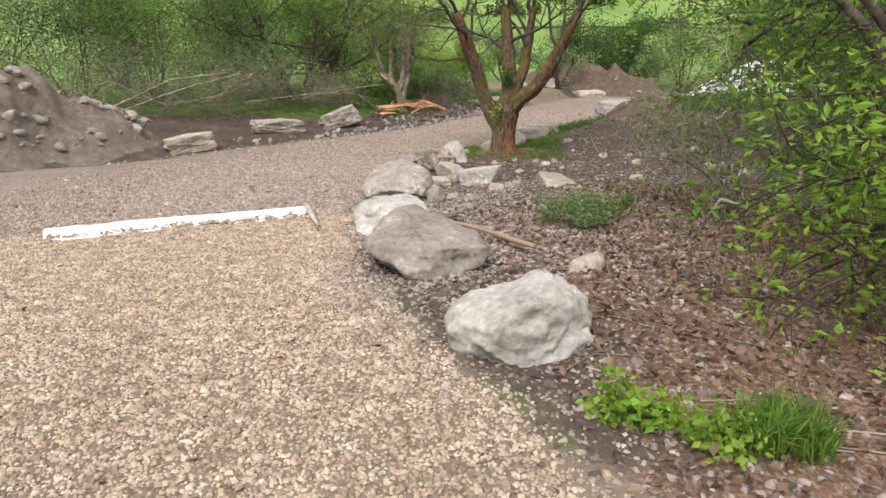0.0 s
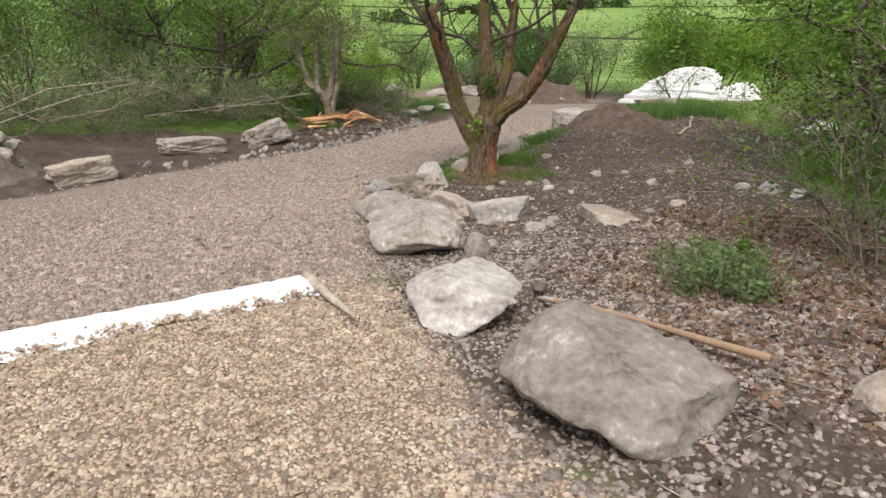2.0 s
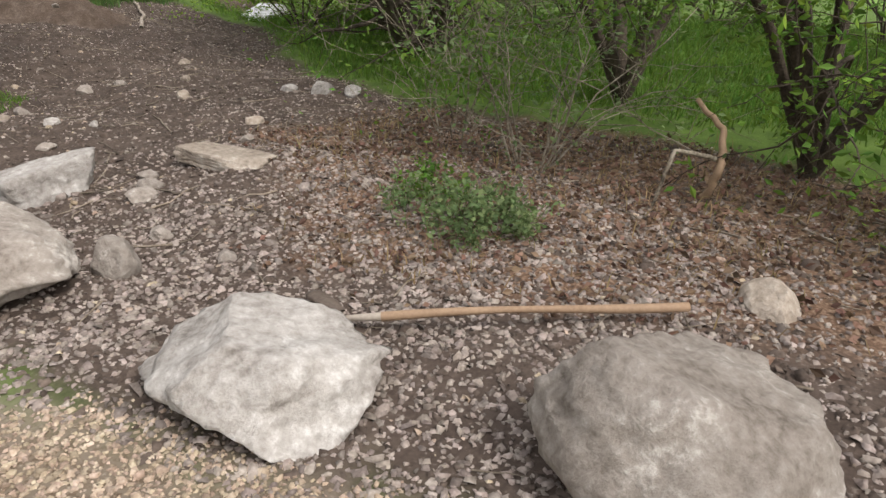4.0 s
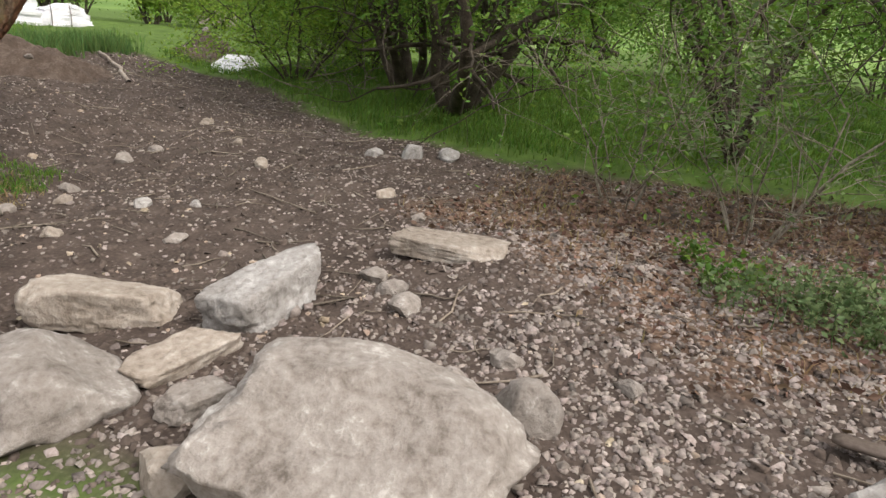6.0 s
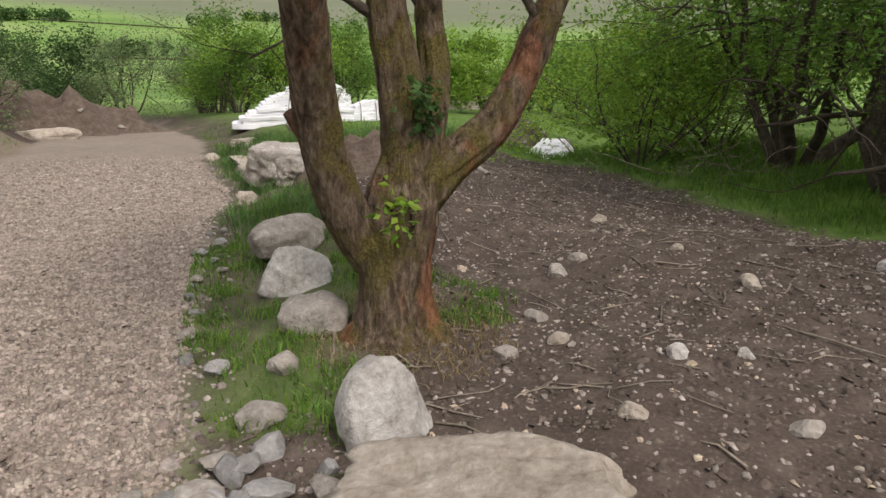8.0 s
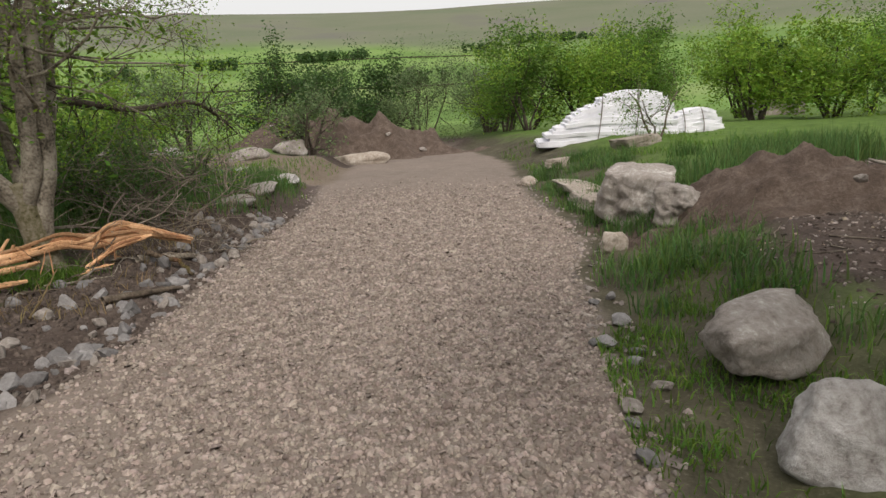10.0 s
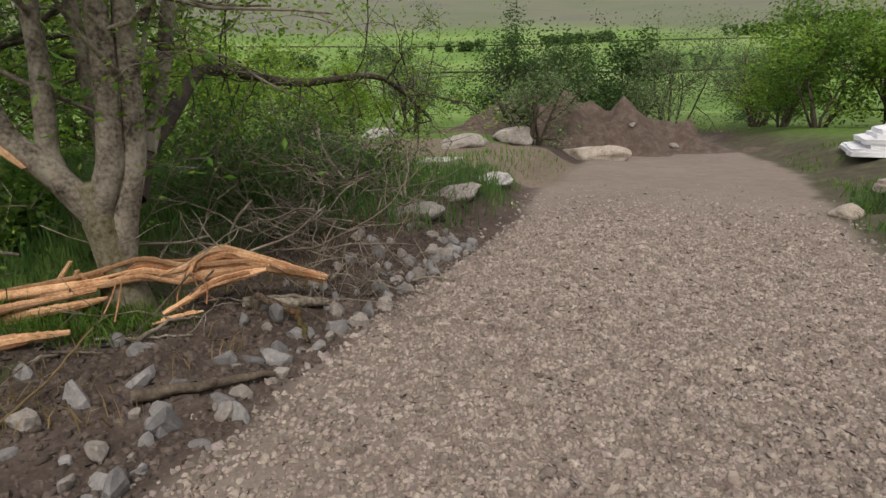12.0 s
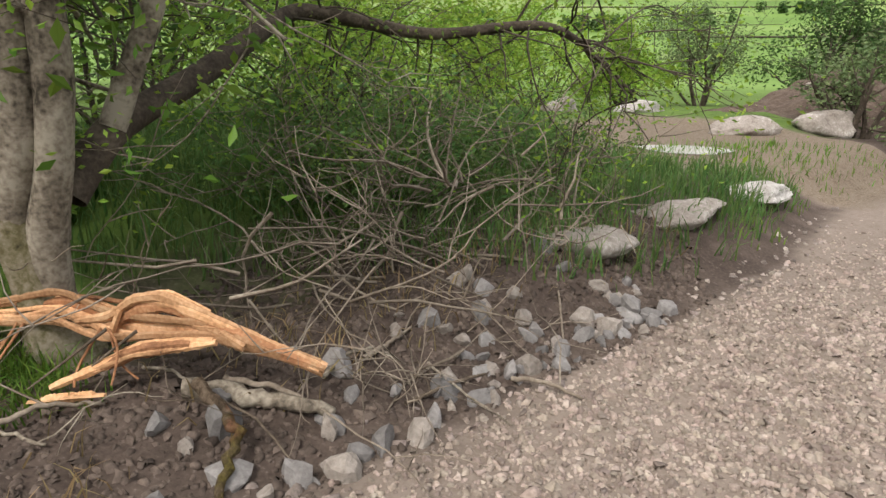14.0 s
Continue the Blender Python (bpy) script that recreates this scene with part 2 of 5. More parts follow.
def mossy_bark():
    """Dark furrowed bark with olive moss and patches of bare reddish wood."""
    m = bpy.data.materials.new("mossy_bark")
    m.use_nodes = True
    n, l = m.node_tree.nodes, m.node_tree.links
    shader = n["Principled BSDF"]
    place = n.new("ShaderNodeTexCoord")
    squeeze = n.new("ShaderNodeMapping")
    squeeze.inputs["Scale"].default_value = (1, 1, 0.35)
    l.new(place.outputs["Object"], squeeze.inputs["Vector"])

    def cloud_of(scale, detail, harsh, source):
        t = n.new("ShaderNodeTexNoise")
        t.inputs["Scale"].default_value, t.inputs["Detail"].default_value, t.inputs["Roughness"].default_value = scale, detail, harsh
        l.new(source, t.inputs["Vector"])
        return t.outputs["Fac"]

    def shades(source, stops):
        r = n.new("ShaderNodeValToRGB")
        e = r.color_ramp.elements
        e[0].position, e[0].color = stops[0][0], (*stops[0][1], 1)
        e[1].position, e[1].color = stops[-1][0], (*stops[-1][1], 1)
        for p, c in stops[1:-1]:
            e.new(p).color = (*c, 1)
        l.new(source, r.inputs["Fac"])
        return r.outputs["Color"]

    def lay(fac, a, b):
        x = n.new("ShaderNodeMixRGB")
        l.new(fac, x.inputs["Fac"])
        l.new(a, x.inputs["Color1"])
        l.new(b, x.inputs["Color2"])
        return x.outputs["Color"]

    furrow = cloud_of(22, 8, 0.7, squeeze.outputs["Vector"])
    scale_ = cloud_of(60, 6, 0.6, place.outputs["Object"])
    bark = shades(furrow, [(0.33, (0.028, 0.021, 0.015)), (0.5, (0.13, 0.094, 0.066)), (0.66, (0.27, 0.21, 0.155))])
    moss = shades(scale_, [(0.35, (0.055, 0.048, 0.012)), (0.65, (0.20, 0.165, 0.045))])
    bare = shades(furrow, [(0.35, (0.09, 0.034, 0.02)), (0.65, (0.34, 0.15, 0.085))])
    where_moss = shades(cloud_of(3.2, 7, 0.65, place.outputs["Object"]), [(0.46, (0, 0, 0)), (0.58, (0.8, 0.8, 0.8))])
    where_bare = shades(cloud_of(2.6, 6, 0.62, squeeze.outputs["Vector"]), [(0.53, (0, 0, 0)), (0.61, (0.75, 0.75, 0.75))])
    l.new(lay(where_bare, lay(where_moss, bark, moss), bare), shader.inputs["Base Color"])
    shader.inputs["Roughness"].default_value = 0.95
    shader.inputs["Specular IOR Level"].default_value = 0.15
    both = n.new("ShaderNodeMath")
    both.operation = "MULTIPLY_ADD"
    both.inputs[1].default_value = 0.35
    l.new(scale_, both.inputs[0])
    l.new(furrow, both.inputs[2])
    b = n.new("ShaderNodeBump")
    b.inputs["Strength"].default_value, b.inputs["Distance"].default_value = 1.0, 0.05
    l.new(both.outputs[0], b.inputs["Height"])
    l.new(b.outputs["Normal"], shader.inputs["Normal"])
    return m


GROUND = ground_material()
ROCK = material("rock", ((0.135, 0.113, 0.096), (0.255, 0.224, 0.20), (0.345, 0.312, 0.285), (0.60, 0.57, 0.54)), 2.6, 0.9, 0.9, 24, "object", 0.12, contrast=(0.34, 0.64), bump_size=0.05, harsh=0.66)
PALE_ROCK = material("pale_rock", ((0.17, 0.153, 0.14), (0.33, 0.308, 0.29), (0.45, 0.43, 0.415), (0.66, 0.65, 0.64)), 2.8, 0.88, 0.9, 24, "object", 0.08, contrast=(0.34, 0.64), bump_size=0.05, harsh=0.66)
TAN_ROCK = material("tan_rock", ((0.17, 0.138, 0.11), (0.31, 0.262, 0.218), (0.41, 0.358, 0.308), (0.55, 0.50, 0.45)), 2.8, 0.9, 0.9, 24, "object", 0.12, contrast=(0.34, 0.64), bump_size=0.045, harsh=0.66)
SLATE = material("slate", ((0.10, 0.092, 0.09), (0.21, 0.20, 0.198), (0.34, 0.33, 0.325)), 8, 0.8, 0.6, 40, "object", 0.35, harsh=0.7)
PEBBLE = material("pebble", ((0.20, 0.15, 0.105), (0.37, 0.295, 0.225), (0.53, 0.45, 0.37)), 9, 0.85, 0.15, 70, "island", 0.33, 0.02, contrast=(0.32, 0.68))
CRUSHED = material("crushed_stone", ((0.165, 0.128, 0.108), (0.285, 0.235, 0.202), (0.42, 0.362, 0.318)), 9, 0.88, 0.15, 70, "island", 0.36, 0.02)
GRIT = material("grit", ((0.12, 0.097, 0.085), (0.25, 0.212, 0.19), (0.40, 0.355, 0.33)), 9, 0.9, 0.15, 70, "island", 0.45, 0.02)
CHIP = material("stone_chip", ((0.135, 0.107, 0.093), (0.24, 0.204, 0.184), (0.39, 0.347, 0.323)), 9, 0.9, 0.15, 70, "island", 0.42, 0.02)
CLOD = material("clod", ((0.05, 0.038, 0.032), (0.10, 0.078, 0.066), (0.16, 0.128, 0.108)), 8, 1.0, 0.5, 50, "island", 0.3)
SOIL = material("soil_heap", ((0.045, 0.033, 0.027), (0.115, 0.085, 0.068), (0.22, 0.175, 0.145)), 5, 1.0, 1.0, 34, bump_size=0.06, harsh=0.7)
STONY = material("stony_soil", ((0.07, 0.056, 0.047), (0.17, 0.14, 0.118), (0.36, 0.32, 0.285)), 6, 1.0, 1.0, 46, bump_size=0.06, harsh=0.75)
BARK = material("bark", ((0.045, 0.035, 0.027), (0.115, 0.09, 0.068), (0.20, 0.165, 0.13)), 7, 0.95, 1.0, 45, contrast=(0.32, 0.66), bump_size=0.02)
MOSSY = mossy_bark()
DARK_BARK = material("dark_bark", ((0.025, 0.02, 0.016), (0.07, 0.056, 0.044), (0.14, 0.115, 0.09)), 7, 0.95, 1.0, 45, bump_size=0.02)
PALE_BARK = material("pale_bark", ((0.05, 0.042, 0.032), (0.20, 0.17, 0.135), (0.34, 0.305, 0.25)), 6, 0.9, 0.7, 40, contrast=(0.36, 0.6), bump_size=0.012)
MOSSY_GREY = material("mossy_grey_bark", ((0.04, 0.035, 0.018), (0.13, 0.115, 0.06), (0.24, 0.21, 0.155), (0.32, 0.285, 0.23)), 5, 0.92, 0.9, 34, contrast=(0.34, 0.64), bump_size=0.015, harsh=0.65)
TWIG = material("twig", ((0.09, 0.07, 0.052), (0.21, 0.175, 0.14), (0.33, 0.29, 0.24)), 6, 0.9, 0.3, 50, "island", 0.35)
SPLIT = material("split_wood", ((0.24, 0.115, 0.055), (0.54, 0.31, 0.165), (0.74, 0.50, 0.31)), 6, 0.7, 0.6, 60, "object", 0.42)
SPLIT_DARK = material("torn_wood", ((0.12, 0.055, 0.028), (0.33, 0.16, 0.08), (0.50, 0.30, 0.17)), 6, 0.75, 0.6, 60, "object", 0.3)
HANDLE = material("handle_wood", ((0.22, 0.145, 0.095), (0.37, 0.26, 0.175)), 5, 0.6, 0.2, 60)
STEEL = material("worn_steel", ((0.07, 0.05, 0.04), (0.16, 0.13, 0.11)), 8, 0.6, 0.3, 60)
PALE_STEEL = material("pale_steel", ((0.30, 0.26, 0.22), (0.46, 0.41, 0.36)), 8, 0.55, 0.2, 60)
SHEET = material("white_sheet", ((0.66, 0.66, 0.70), (0.80, 0.80, 0.84)), 5, 0.7, 0.3, 40, "object", 0.06)
MEMBRANE = material("membrane", ((0.62, 0.62, 0.67), (0.80, 0.80, 0.86)), 8, 0.7, 0.3, 60, contrast=(0.25, 0.5))
LEAF = leafy("leaf", (0.075, 0.15, 0.022), (0.165, 0.29, 0.045))
LEAF_LIGHT = leafy("leaf_light", (0.145, 0.25, 0.026), (0.265, 0.41, 0.06))
LEAF_GREY = leafy("leaf_grey", (0.105, 0.158, 0.064), (0.215, 0.29, 0.13))
LEAF_DARK = leafy("leaf_dark", (0.035, 0.075, 0.02), (0.085, 0.155, 0.04))
BLADE = leafy("grass_blade", (0.075, 0.15, 0.022), (0.17, 0.29, 0.05), 0.4, 0.025)
RUSH = leafy("rush", (0.065, 0.13, 0.035), (0.15, 0.25, 0.075), 0.35, 0.03)
STRAW = leafy("dry_grass", (0.20, 0.15, 0.07), (0.36, 0.28, 0.15), 0.35, 0.02)
LITTER_LEAF = leafy("litter_leaf", (0.09, 0.055, 0.038), (0.21, 0.135, 0.095), 0.5, 0.025, 0.1)
# Whitish base colour stands in for bright sky reflected on the water.
GLARE_WATER = material("puddle_painted_glare", ((0.50, 0.48, 0.46), (0.62, 0.60, 0.58)), 2, 0.12, 0)
GLARE_WATER.node_tree.nodes["Principled BSDF"].inputs["Specular IOR Level"].default_value = 0.6


# ---- ground: one sheet to the horizon ----
def axis(lo, hi, near, far):
    mid = np.arange(lo, hi + near / 2, near)
    grow = np.cumsum(near * 1.22 ** np.arange(1, 80))
    grow = grow[grow < far]
    return np.concatenate([lo - grow[::-1], mid, hi + grow])


def build_ground():
    xs, ys = axis(-9, 14, 0.09, 3000), axis(-1, 30, 0.09, 3000)
    gx, gy = np.meshgrid(xs, ys)
    x, y = gx.ravel(), gy.ravel()
    verts = np.stack([x, y, ground_z(x, y)], 1)
    w, hgt = len(xs), len(ys)
    i = (np.arange(hgt - 1)[:, None] * w + np.arange(w - 1)[None]).ravel()
    tris = np.concatenate([np.stack([i, i + 1, i + w + 1], 1), np.stack([i, i + w + 1, i + w], 1)])
    me = np_mesh("ground", verts, tris, True)
    wob = (vnoise(x * 2.5, y * 2.5, 21) - 0.5) * 0.5 + (vnoise(x * 9, y * 9, 22) - 0.5) * 0.25
    road = np.maximum(1 - step(poly_distance(x, y, ROAD) + wob * 0.4, -0.1, 0.16), 1 - step(poly_distance(x, y, PAD) + wob * 0.4, -0.1, 0.2))
    yard = 1 - step(poly_distance(x, y, YARD) + wob * 0.3, -0.15, 0.15)
    yard = np.maximum(yard, 1 - step(poly_distance(x, y, PAD) + wob * 0.3, -0.1, 0.2))
    soil = 1 - step(poly_distance(x, y, SOIL_AREA) + wob * 0.7, -0.2, 0.25)
    left = (x - 0.85 * (y - 19) < 1.5) & (y > 4)
    verge = np.where(left, 1 - step(poly_distance(x, y, ROAD) + wob * 1.2 - 2.6 * step(18.5 - y, 0, 2.5), 1.3, 2.2), 0)
    verge = np.maximum(verge, np.where(left, 0, 0.85 * step(y - 0.4 * x, 12.0, 14.0) * (1 - step(poly_distance(x, y, ROAD) + wob * 1.6, 1.1, 2.6))))
    soil = np.maximum(soil, verge)
    litter = (1 - step(poly_distance(x, y, LITTER) + wob, -0.3, 0.3)) * 0.85
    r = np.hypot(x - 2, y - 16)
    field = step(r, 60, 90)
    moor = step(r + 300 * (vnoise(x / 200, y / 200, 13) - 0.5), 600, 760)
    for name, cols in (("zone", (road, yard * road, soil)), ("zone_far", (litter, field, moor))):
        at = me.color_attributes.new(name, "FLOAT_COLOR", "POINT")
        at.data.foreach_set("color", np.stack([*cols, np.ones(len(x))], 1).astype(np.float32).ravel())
    return tagged(part("ground", me, GROUND), "gravel, dark soil and grass ground sloping to a valley", "ground", kind="structure")


SOIL_AREA = [p for p in SOIL_OUTLINE]
build_ground()


# ---- makers ----
def rock_mesh(size, seed, cuts=9, rough=0.05, detail=4):
    """A worn boulder: a ball cut flat on several sides, then roughened. Its base lies at z = 0, sunk a little."""
    r = random.Random(seed)
    bm = bmesh.new()
    bmesh.ops.create_icosphere(bm, subdivisions=detail, radius=1.0)
    planes = []
    for k in range(cuts):
        v = Vector((r.gauss(0, 1), r.gauss(0, 1), r.gauss(0, 0.8))).normalized()
        planes.append((v, r.uniform(0.58, 0.86) if cuts < 12 else r.uniform(0.44, 0.74)))
    for v in bm.verts:
        for nrm, off in planes:
            over = v.co.dot(nrm) - off
            if over > 0:
                v.co -= nrm * over * 0.93
    off = Vector((seed * 3.7, seed * 1.3, seed * 2.1))
    for v in bm.verts:
        n = v.co.normalized()
        k = noise.noise(v.co * 1.6 + off) * 2.2 + noise.noise(v.co * 4.5 + off) * 0.9 - abs(noise.noise(v.co * 3.0 + off * 2)) * 1.6 + noise.noise(v.co * 11 + off) * 0.5 + noise.noise(v.co * 24 + off) * 0.22 - abs(noise.noise(v.co * 8 + off)) * 0.6
        v.co += n * k * rough
    lo = [min(v.co[i] for v in bm.verts) for i in range(3)]
    hi = [max(v.co[i] for v in bm.verts) for i in range(3)]
    for v in bm.verts:
        for i in range(3):
            v.co[i] = (v.co[i] - (lo[i] + hi[i]) / 2) / (hi[i] - lo[i]) * size[i]
        v.co.z += size[2] * 0.5
    for f in bm.faces:
        f.smooth = detail > 3
    me = bpy.data.meshes.new("rock")
    bm.to_mesh(me)
    bm.free()
    return me


def slab_mesh(size, seed, rough=0.03):
    """A split block: six nearly square faces, a few broken corners, worn edges."""
    r = random.Random(seed)
    bm = bmesh.new()
    bmesh.ops.create_icosphere(bm, subdivisions=5, radius=1.0)
    planes = []
    for axis_way in ((1, 0, 0), (-1, 0, 0), (0, 1, 0), (0, -1, 0), (0, 0, 1), (0, 0, -1)):
        v = Vector(axis_way) + Vector((r.gauss(0, 0.13), r.gauss(0, 0.13), r.gauss(0, 0.10)))
        planes.append((v.normalized(), r.uniform(0.50, 0.58)))
    for k in range(4):
        v = Vector((r.choice((-1, 1)), r.choice((-1, 1)), r.uniform(-0.6, 0.9))).normalized()
        planes.append((v, r.uniform(0.66, 0.76)))
    for v in bm.verts:
        for nrm, off in planes:
            over = v.co.dot(nrm) - off
            if over > 0:
                v.co -= v.co * (over / max(v.co.dot(nrm), 0.01)) * 0.97
    off = Vector((seed * 3.7, seed * 1.3, seed * 2.1))
    for v in bm.verts:
        k = noise.noise(v.co * 2.0 + off) * 2.0 + noise.noise(v.co * 6 + off) * 0.9 - abs(noise.noise(v.co * 4.0 + off * 2)) * 1.2 + noise.noise(v.co * 15 + off) * 0.45
        v.co += v.co.normalized() * k * rough
    lo = [min(v.co[i] for v in bm.verts) for i in range(3)]
    hi = [max(v.co[i] for v in bm.verts) for i in range(3)]
    for v in bm.verts:
        for i in range(3):
            v.co[i] = (v.co[i] - (lo[i] + hi[i]) / 2) / (hi[i] - lo[i]) * size[i]
        v.co.z += size[2] * 0.5
    for f in bm.faces:
        f.smooth = True
    me = bpy.data.meshes.new("rock")
    bm.to_mesh(me)
    bm.free()
    return me


def slab(x, y, size, turn, mat, label, seed, tilt=(0, 0), group="", lift=0.0, name="stone_slab", rough=0.03):
    ob = part(name, slab_mesh(size, seed, rough), mat)
    ob.matrix_basis = pose(x, y, gz(x, y) - 0.14 * size[2] + lift, tilt[0], tilt[1], turn)
    return tagged(ob, label, "stone" if name == "stone_slab" else "boulder", group)


def boulder(x, y, size, turn, mat, label, seed, sink=0.12, tilt=(0, 0), name="boulder", cuts=9, rough=0.05, group="", detail=4, lift=0.0):
    size = (size[0], size[1], size[2] * 1.18)
    sink += 0.15
    me = rock_mesh(size, seed, cuts, rough, detail)
    ob = part(name, me, mat)
    ob.matrix_basis = pose(x, y, gz(x, y) - sink * size[2] + lift, tilt[0], tilt[1], turn)
    return tagged(ob, label, "boulder" if name == "boulder" else "stone", group)


def bark_tube(points, radii, sides, seed, deep=1.0):
    """A stem with an uneven, furrowed outline."""
    v, t = tube(points, radii, sides)
    mid = np.repeat(np.asarray(points, float), sides, 0)
    away = v[:-1] - mid
    for k in range(len(mid)):
        a, z = 2 * math.pi * (k % sides) / sides, mid[k, 2] + mid[k, 0]
        x, y = math.cos(a), math.sin(a)
        n = 0.03 * noise.noise((x * 18 + seed, y * 18, z * 22)) + 0.10 * noise.noise((x * 1.2 + seed, y * 1.2, z * 2.5)) + 0.09 * noise.noise((x * 3.5 + seed, y * 3.5, z * 2.0)) + 0.07 * noise.noise((x * 9 + seed, y * 9, z * 5)) - 0.08 * abs(noise.noise((x * 6 + seed, y * 6, z * 1.6)))
        away[k] *= 1 + n * deep
    v[:-1] = mid + away
    return v, t


def tube(points, radii, sides=6):
    """Places and triangles of a bent, tapered stem."""
    pts = np.asarray(points, float)
    d = np.gradient(pts, axis=0)
    d /= np.linalg.norm(d, axis=1)[:, None] + 1e-9
    ref = np.eye(3)[np.abs(d).max(0).argmin()][None]
    u = np.cross(d, ref)
    u /= np.linalg.norm(u, axis=1)[:, None] + 1e-9
    v = np.cross(d, u)
    a = np.arange(sides) * 2 * math.pi / sides
    r = np.asarray(radii, float)[:, None, None]
    ring = pts[:, None] + r * (np.cos(a)[None, :, None] * u[:, None] + np.sin(a)[None, :, None] * v[:, None])
    verts = np.concatenate([ring.reshape(-1, 3), pts[-1:]])
    n = len(pts)
    i = np.arange((n - 1) * sides)
    j = i // sides * sides + (i + 1) % sides
    tris = np.concatenate([np.stack([i, j, j + sides], 1), np.stack([i, j + sides, i + sides], 1)])
    last = (n - 1) * sides + np.arange(sides)
    tris = np.concatenate([tris, np.stack([last, (last - (n - 1) * sides + 1) % sides + (n - 1) * sides, np.full(sides, len(verts) - 1)], 1)])
    return verts, tris


def ribbon(points, wide, thick, twist=0.0):
    v, t = tube(points, np.ones(len(points)), 6)
    pts = np.asarray(points, float)
    ring = v[:-1].reshape(len(pts), 6, 3) - pts[:, None]
    w = np.asarray(wide, float)[:, None, None]
    lat = np.stack([ring[..., 0], ring[..., 1], np.zeros(ring.shape[:2])], -1)
    up = np.stack([np.zeros(ring.shape[:2]), np.zeros(ring.shape[:2]), ring[..., 2]], -1)
    out = pts[:, None] + up * w + lat * thick
    return np.concatenate([out.reshape(-1, 3), pts[-1:]]), t


def joined(pieces):
    verts, tris, k = [], [], 0
    for v, t in pieces:
        verts.append(v)
        tris.append(t + k)
        k += len(v)
    return np.concatenate(verts), np.concatenate(tris)


def wander(r, start, way, length, bend, lift, n=7):
    pts = [np.array(start, float)]
    d = np.array(way, float)
    d /= np.linalg.norm(d)
    for _ in range(n - 1):
        d = d + np.array([r.gauss(0, bend), r.gauss(0, bend), r.gauss(0, bend) + lift])
        d /= np.linalg.norm(d)
        pts.append(pts[-1] + d * length / (n - 1))
    return np.array(pts), d


def grow(r, start, way, length, radius, depth, out, tips, bend=0.22, lift=0.06, kids=(3, 5), spread=0.75):
    pts, d = wander(r, start, way, length, bend, lift, 7 if depth > 0 else 5)
    radii = np.linspace(radius, radius * (0.35 if depth else 0.25), len(pts))
    out.append((pts, radii, 8 if radius > 0.06 else 5 if radius > 0.015 else 3))
    if depth <= 1:
        tips.extend(pts[1:])
    if depth == 0:
        return
    for k in range(r.randint(*kids)):
        f = r.uniform(0.3, 1.0)
        i = min(int(f * (len(pts) - 1)), len(pts) - 2)
        p = pts[i] + (pts[i + 1] - pts[i]) * (f * (len(pts) - 1) - i)
        way2 = d * 0.6 + np.array([r.gauss(0, spread), r.gauss(0, spread), r.gauss(0.05, spread * 0.7)])
        grow(r, p, way2, length * r.uniform(0.45, 0.72), max(radius * (1 - 0.6 * f) * 0.6, 0.004), depth - 1, out, tips, bend, lift, kids, spread)


def leaves(anchors, count, size, seed, spread=0.18, droop=0.25, broad=0.45):
    g = np.random.default_rng(seed)
    a = np.asarray(anchors, float)
    c = a[g.integers(0, len(a), count)] + g.normal(0, spread, (count, 3))
    way = g.normal(0, 1, (count, 3))
    way[:, 2] = way[:, 2] * 0.5 - droop
    way /= np.linalg.norm(way, axis=1)[:, None]
    side = np.cross(way, g.normal(0, 1, (count, 3)))
    side /= np.linalg.norm(side, axis=1)[:, None] + 1e-9
    up = np.cross(side, way)
    s = (size * g.uniform(0.55, 1.3, count))[:, None]
    v = np.stack([c, c + way * s * 0.5 + side * s * broad * 0.5 + up * s * 0.08, c + way * s, c + way * s * 0.5 - side * s * broad * 0.5 + up * s * 0.08], 1)
    k = np.arange(count)[:, None] * 4
    return v.reshape(-1, 3), np.concatenate([k + [0, 1, 2], k + [0, 2, 3]])


def tree(name, base, stems, label, bark, leaf, n_leaves, leaf_size, seed, depth=3, kids=(3, 5), spread=0.18, bend=0.2, lift=0.05, category="tree", kid_spread=0.75, low=0.0, broad=0.45):
    """A tree on the ground at base. stems: way, length, radius and foot of each main stem, the foot as a step from the base."""
    r = random.Random(seed)
    x, y = base
    root = tagged(new(name), label, category)
    root.location = (x, y, gz(x, y))
    out, tips = [], []
    for way, length, radius, foot in stems:
        grow(r, foot, way, length, radius, depth, out, tips, bend, lift, kids, kid_spread)
    tips = [p for p in tips if p[2] > low]
    v, t = joined([tube(*b) for b in out])
    part("trunk", np_mesh("trunk", v, t, True), bark, root)
    if n_leaves:
        v, t = leaves(tips, n_leaves, leaf_size, seed, spread, 0.25, broad)
        part("crown", np_mesh("crown", v, t), leaf, root)
    return root


def stems_of(r, n, length, radius, lean=0.35, foot=0.12):
    out = []
    for k in range(n):
        a = 2 * math.pi * k / n + r.uniform(-0.4, 0.4)
        s = r.uniform(0.5, 1.2) * lean
        out.append(((math.cos(a) * s, math.sin(a) * s, 1), length * r.uniform(0.75, 1.15), radius * r.uniform(0.7, 1.1), (math.cos(a) * foot, math.sin(a) * foot, -0.1)))
    return out


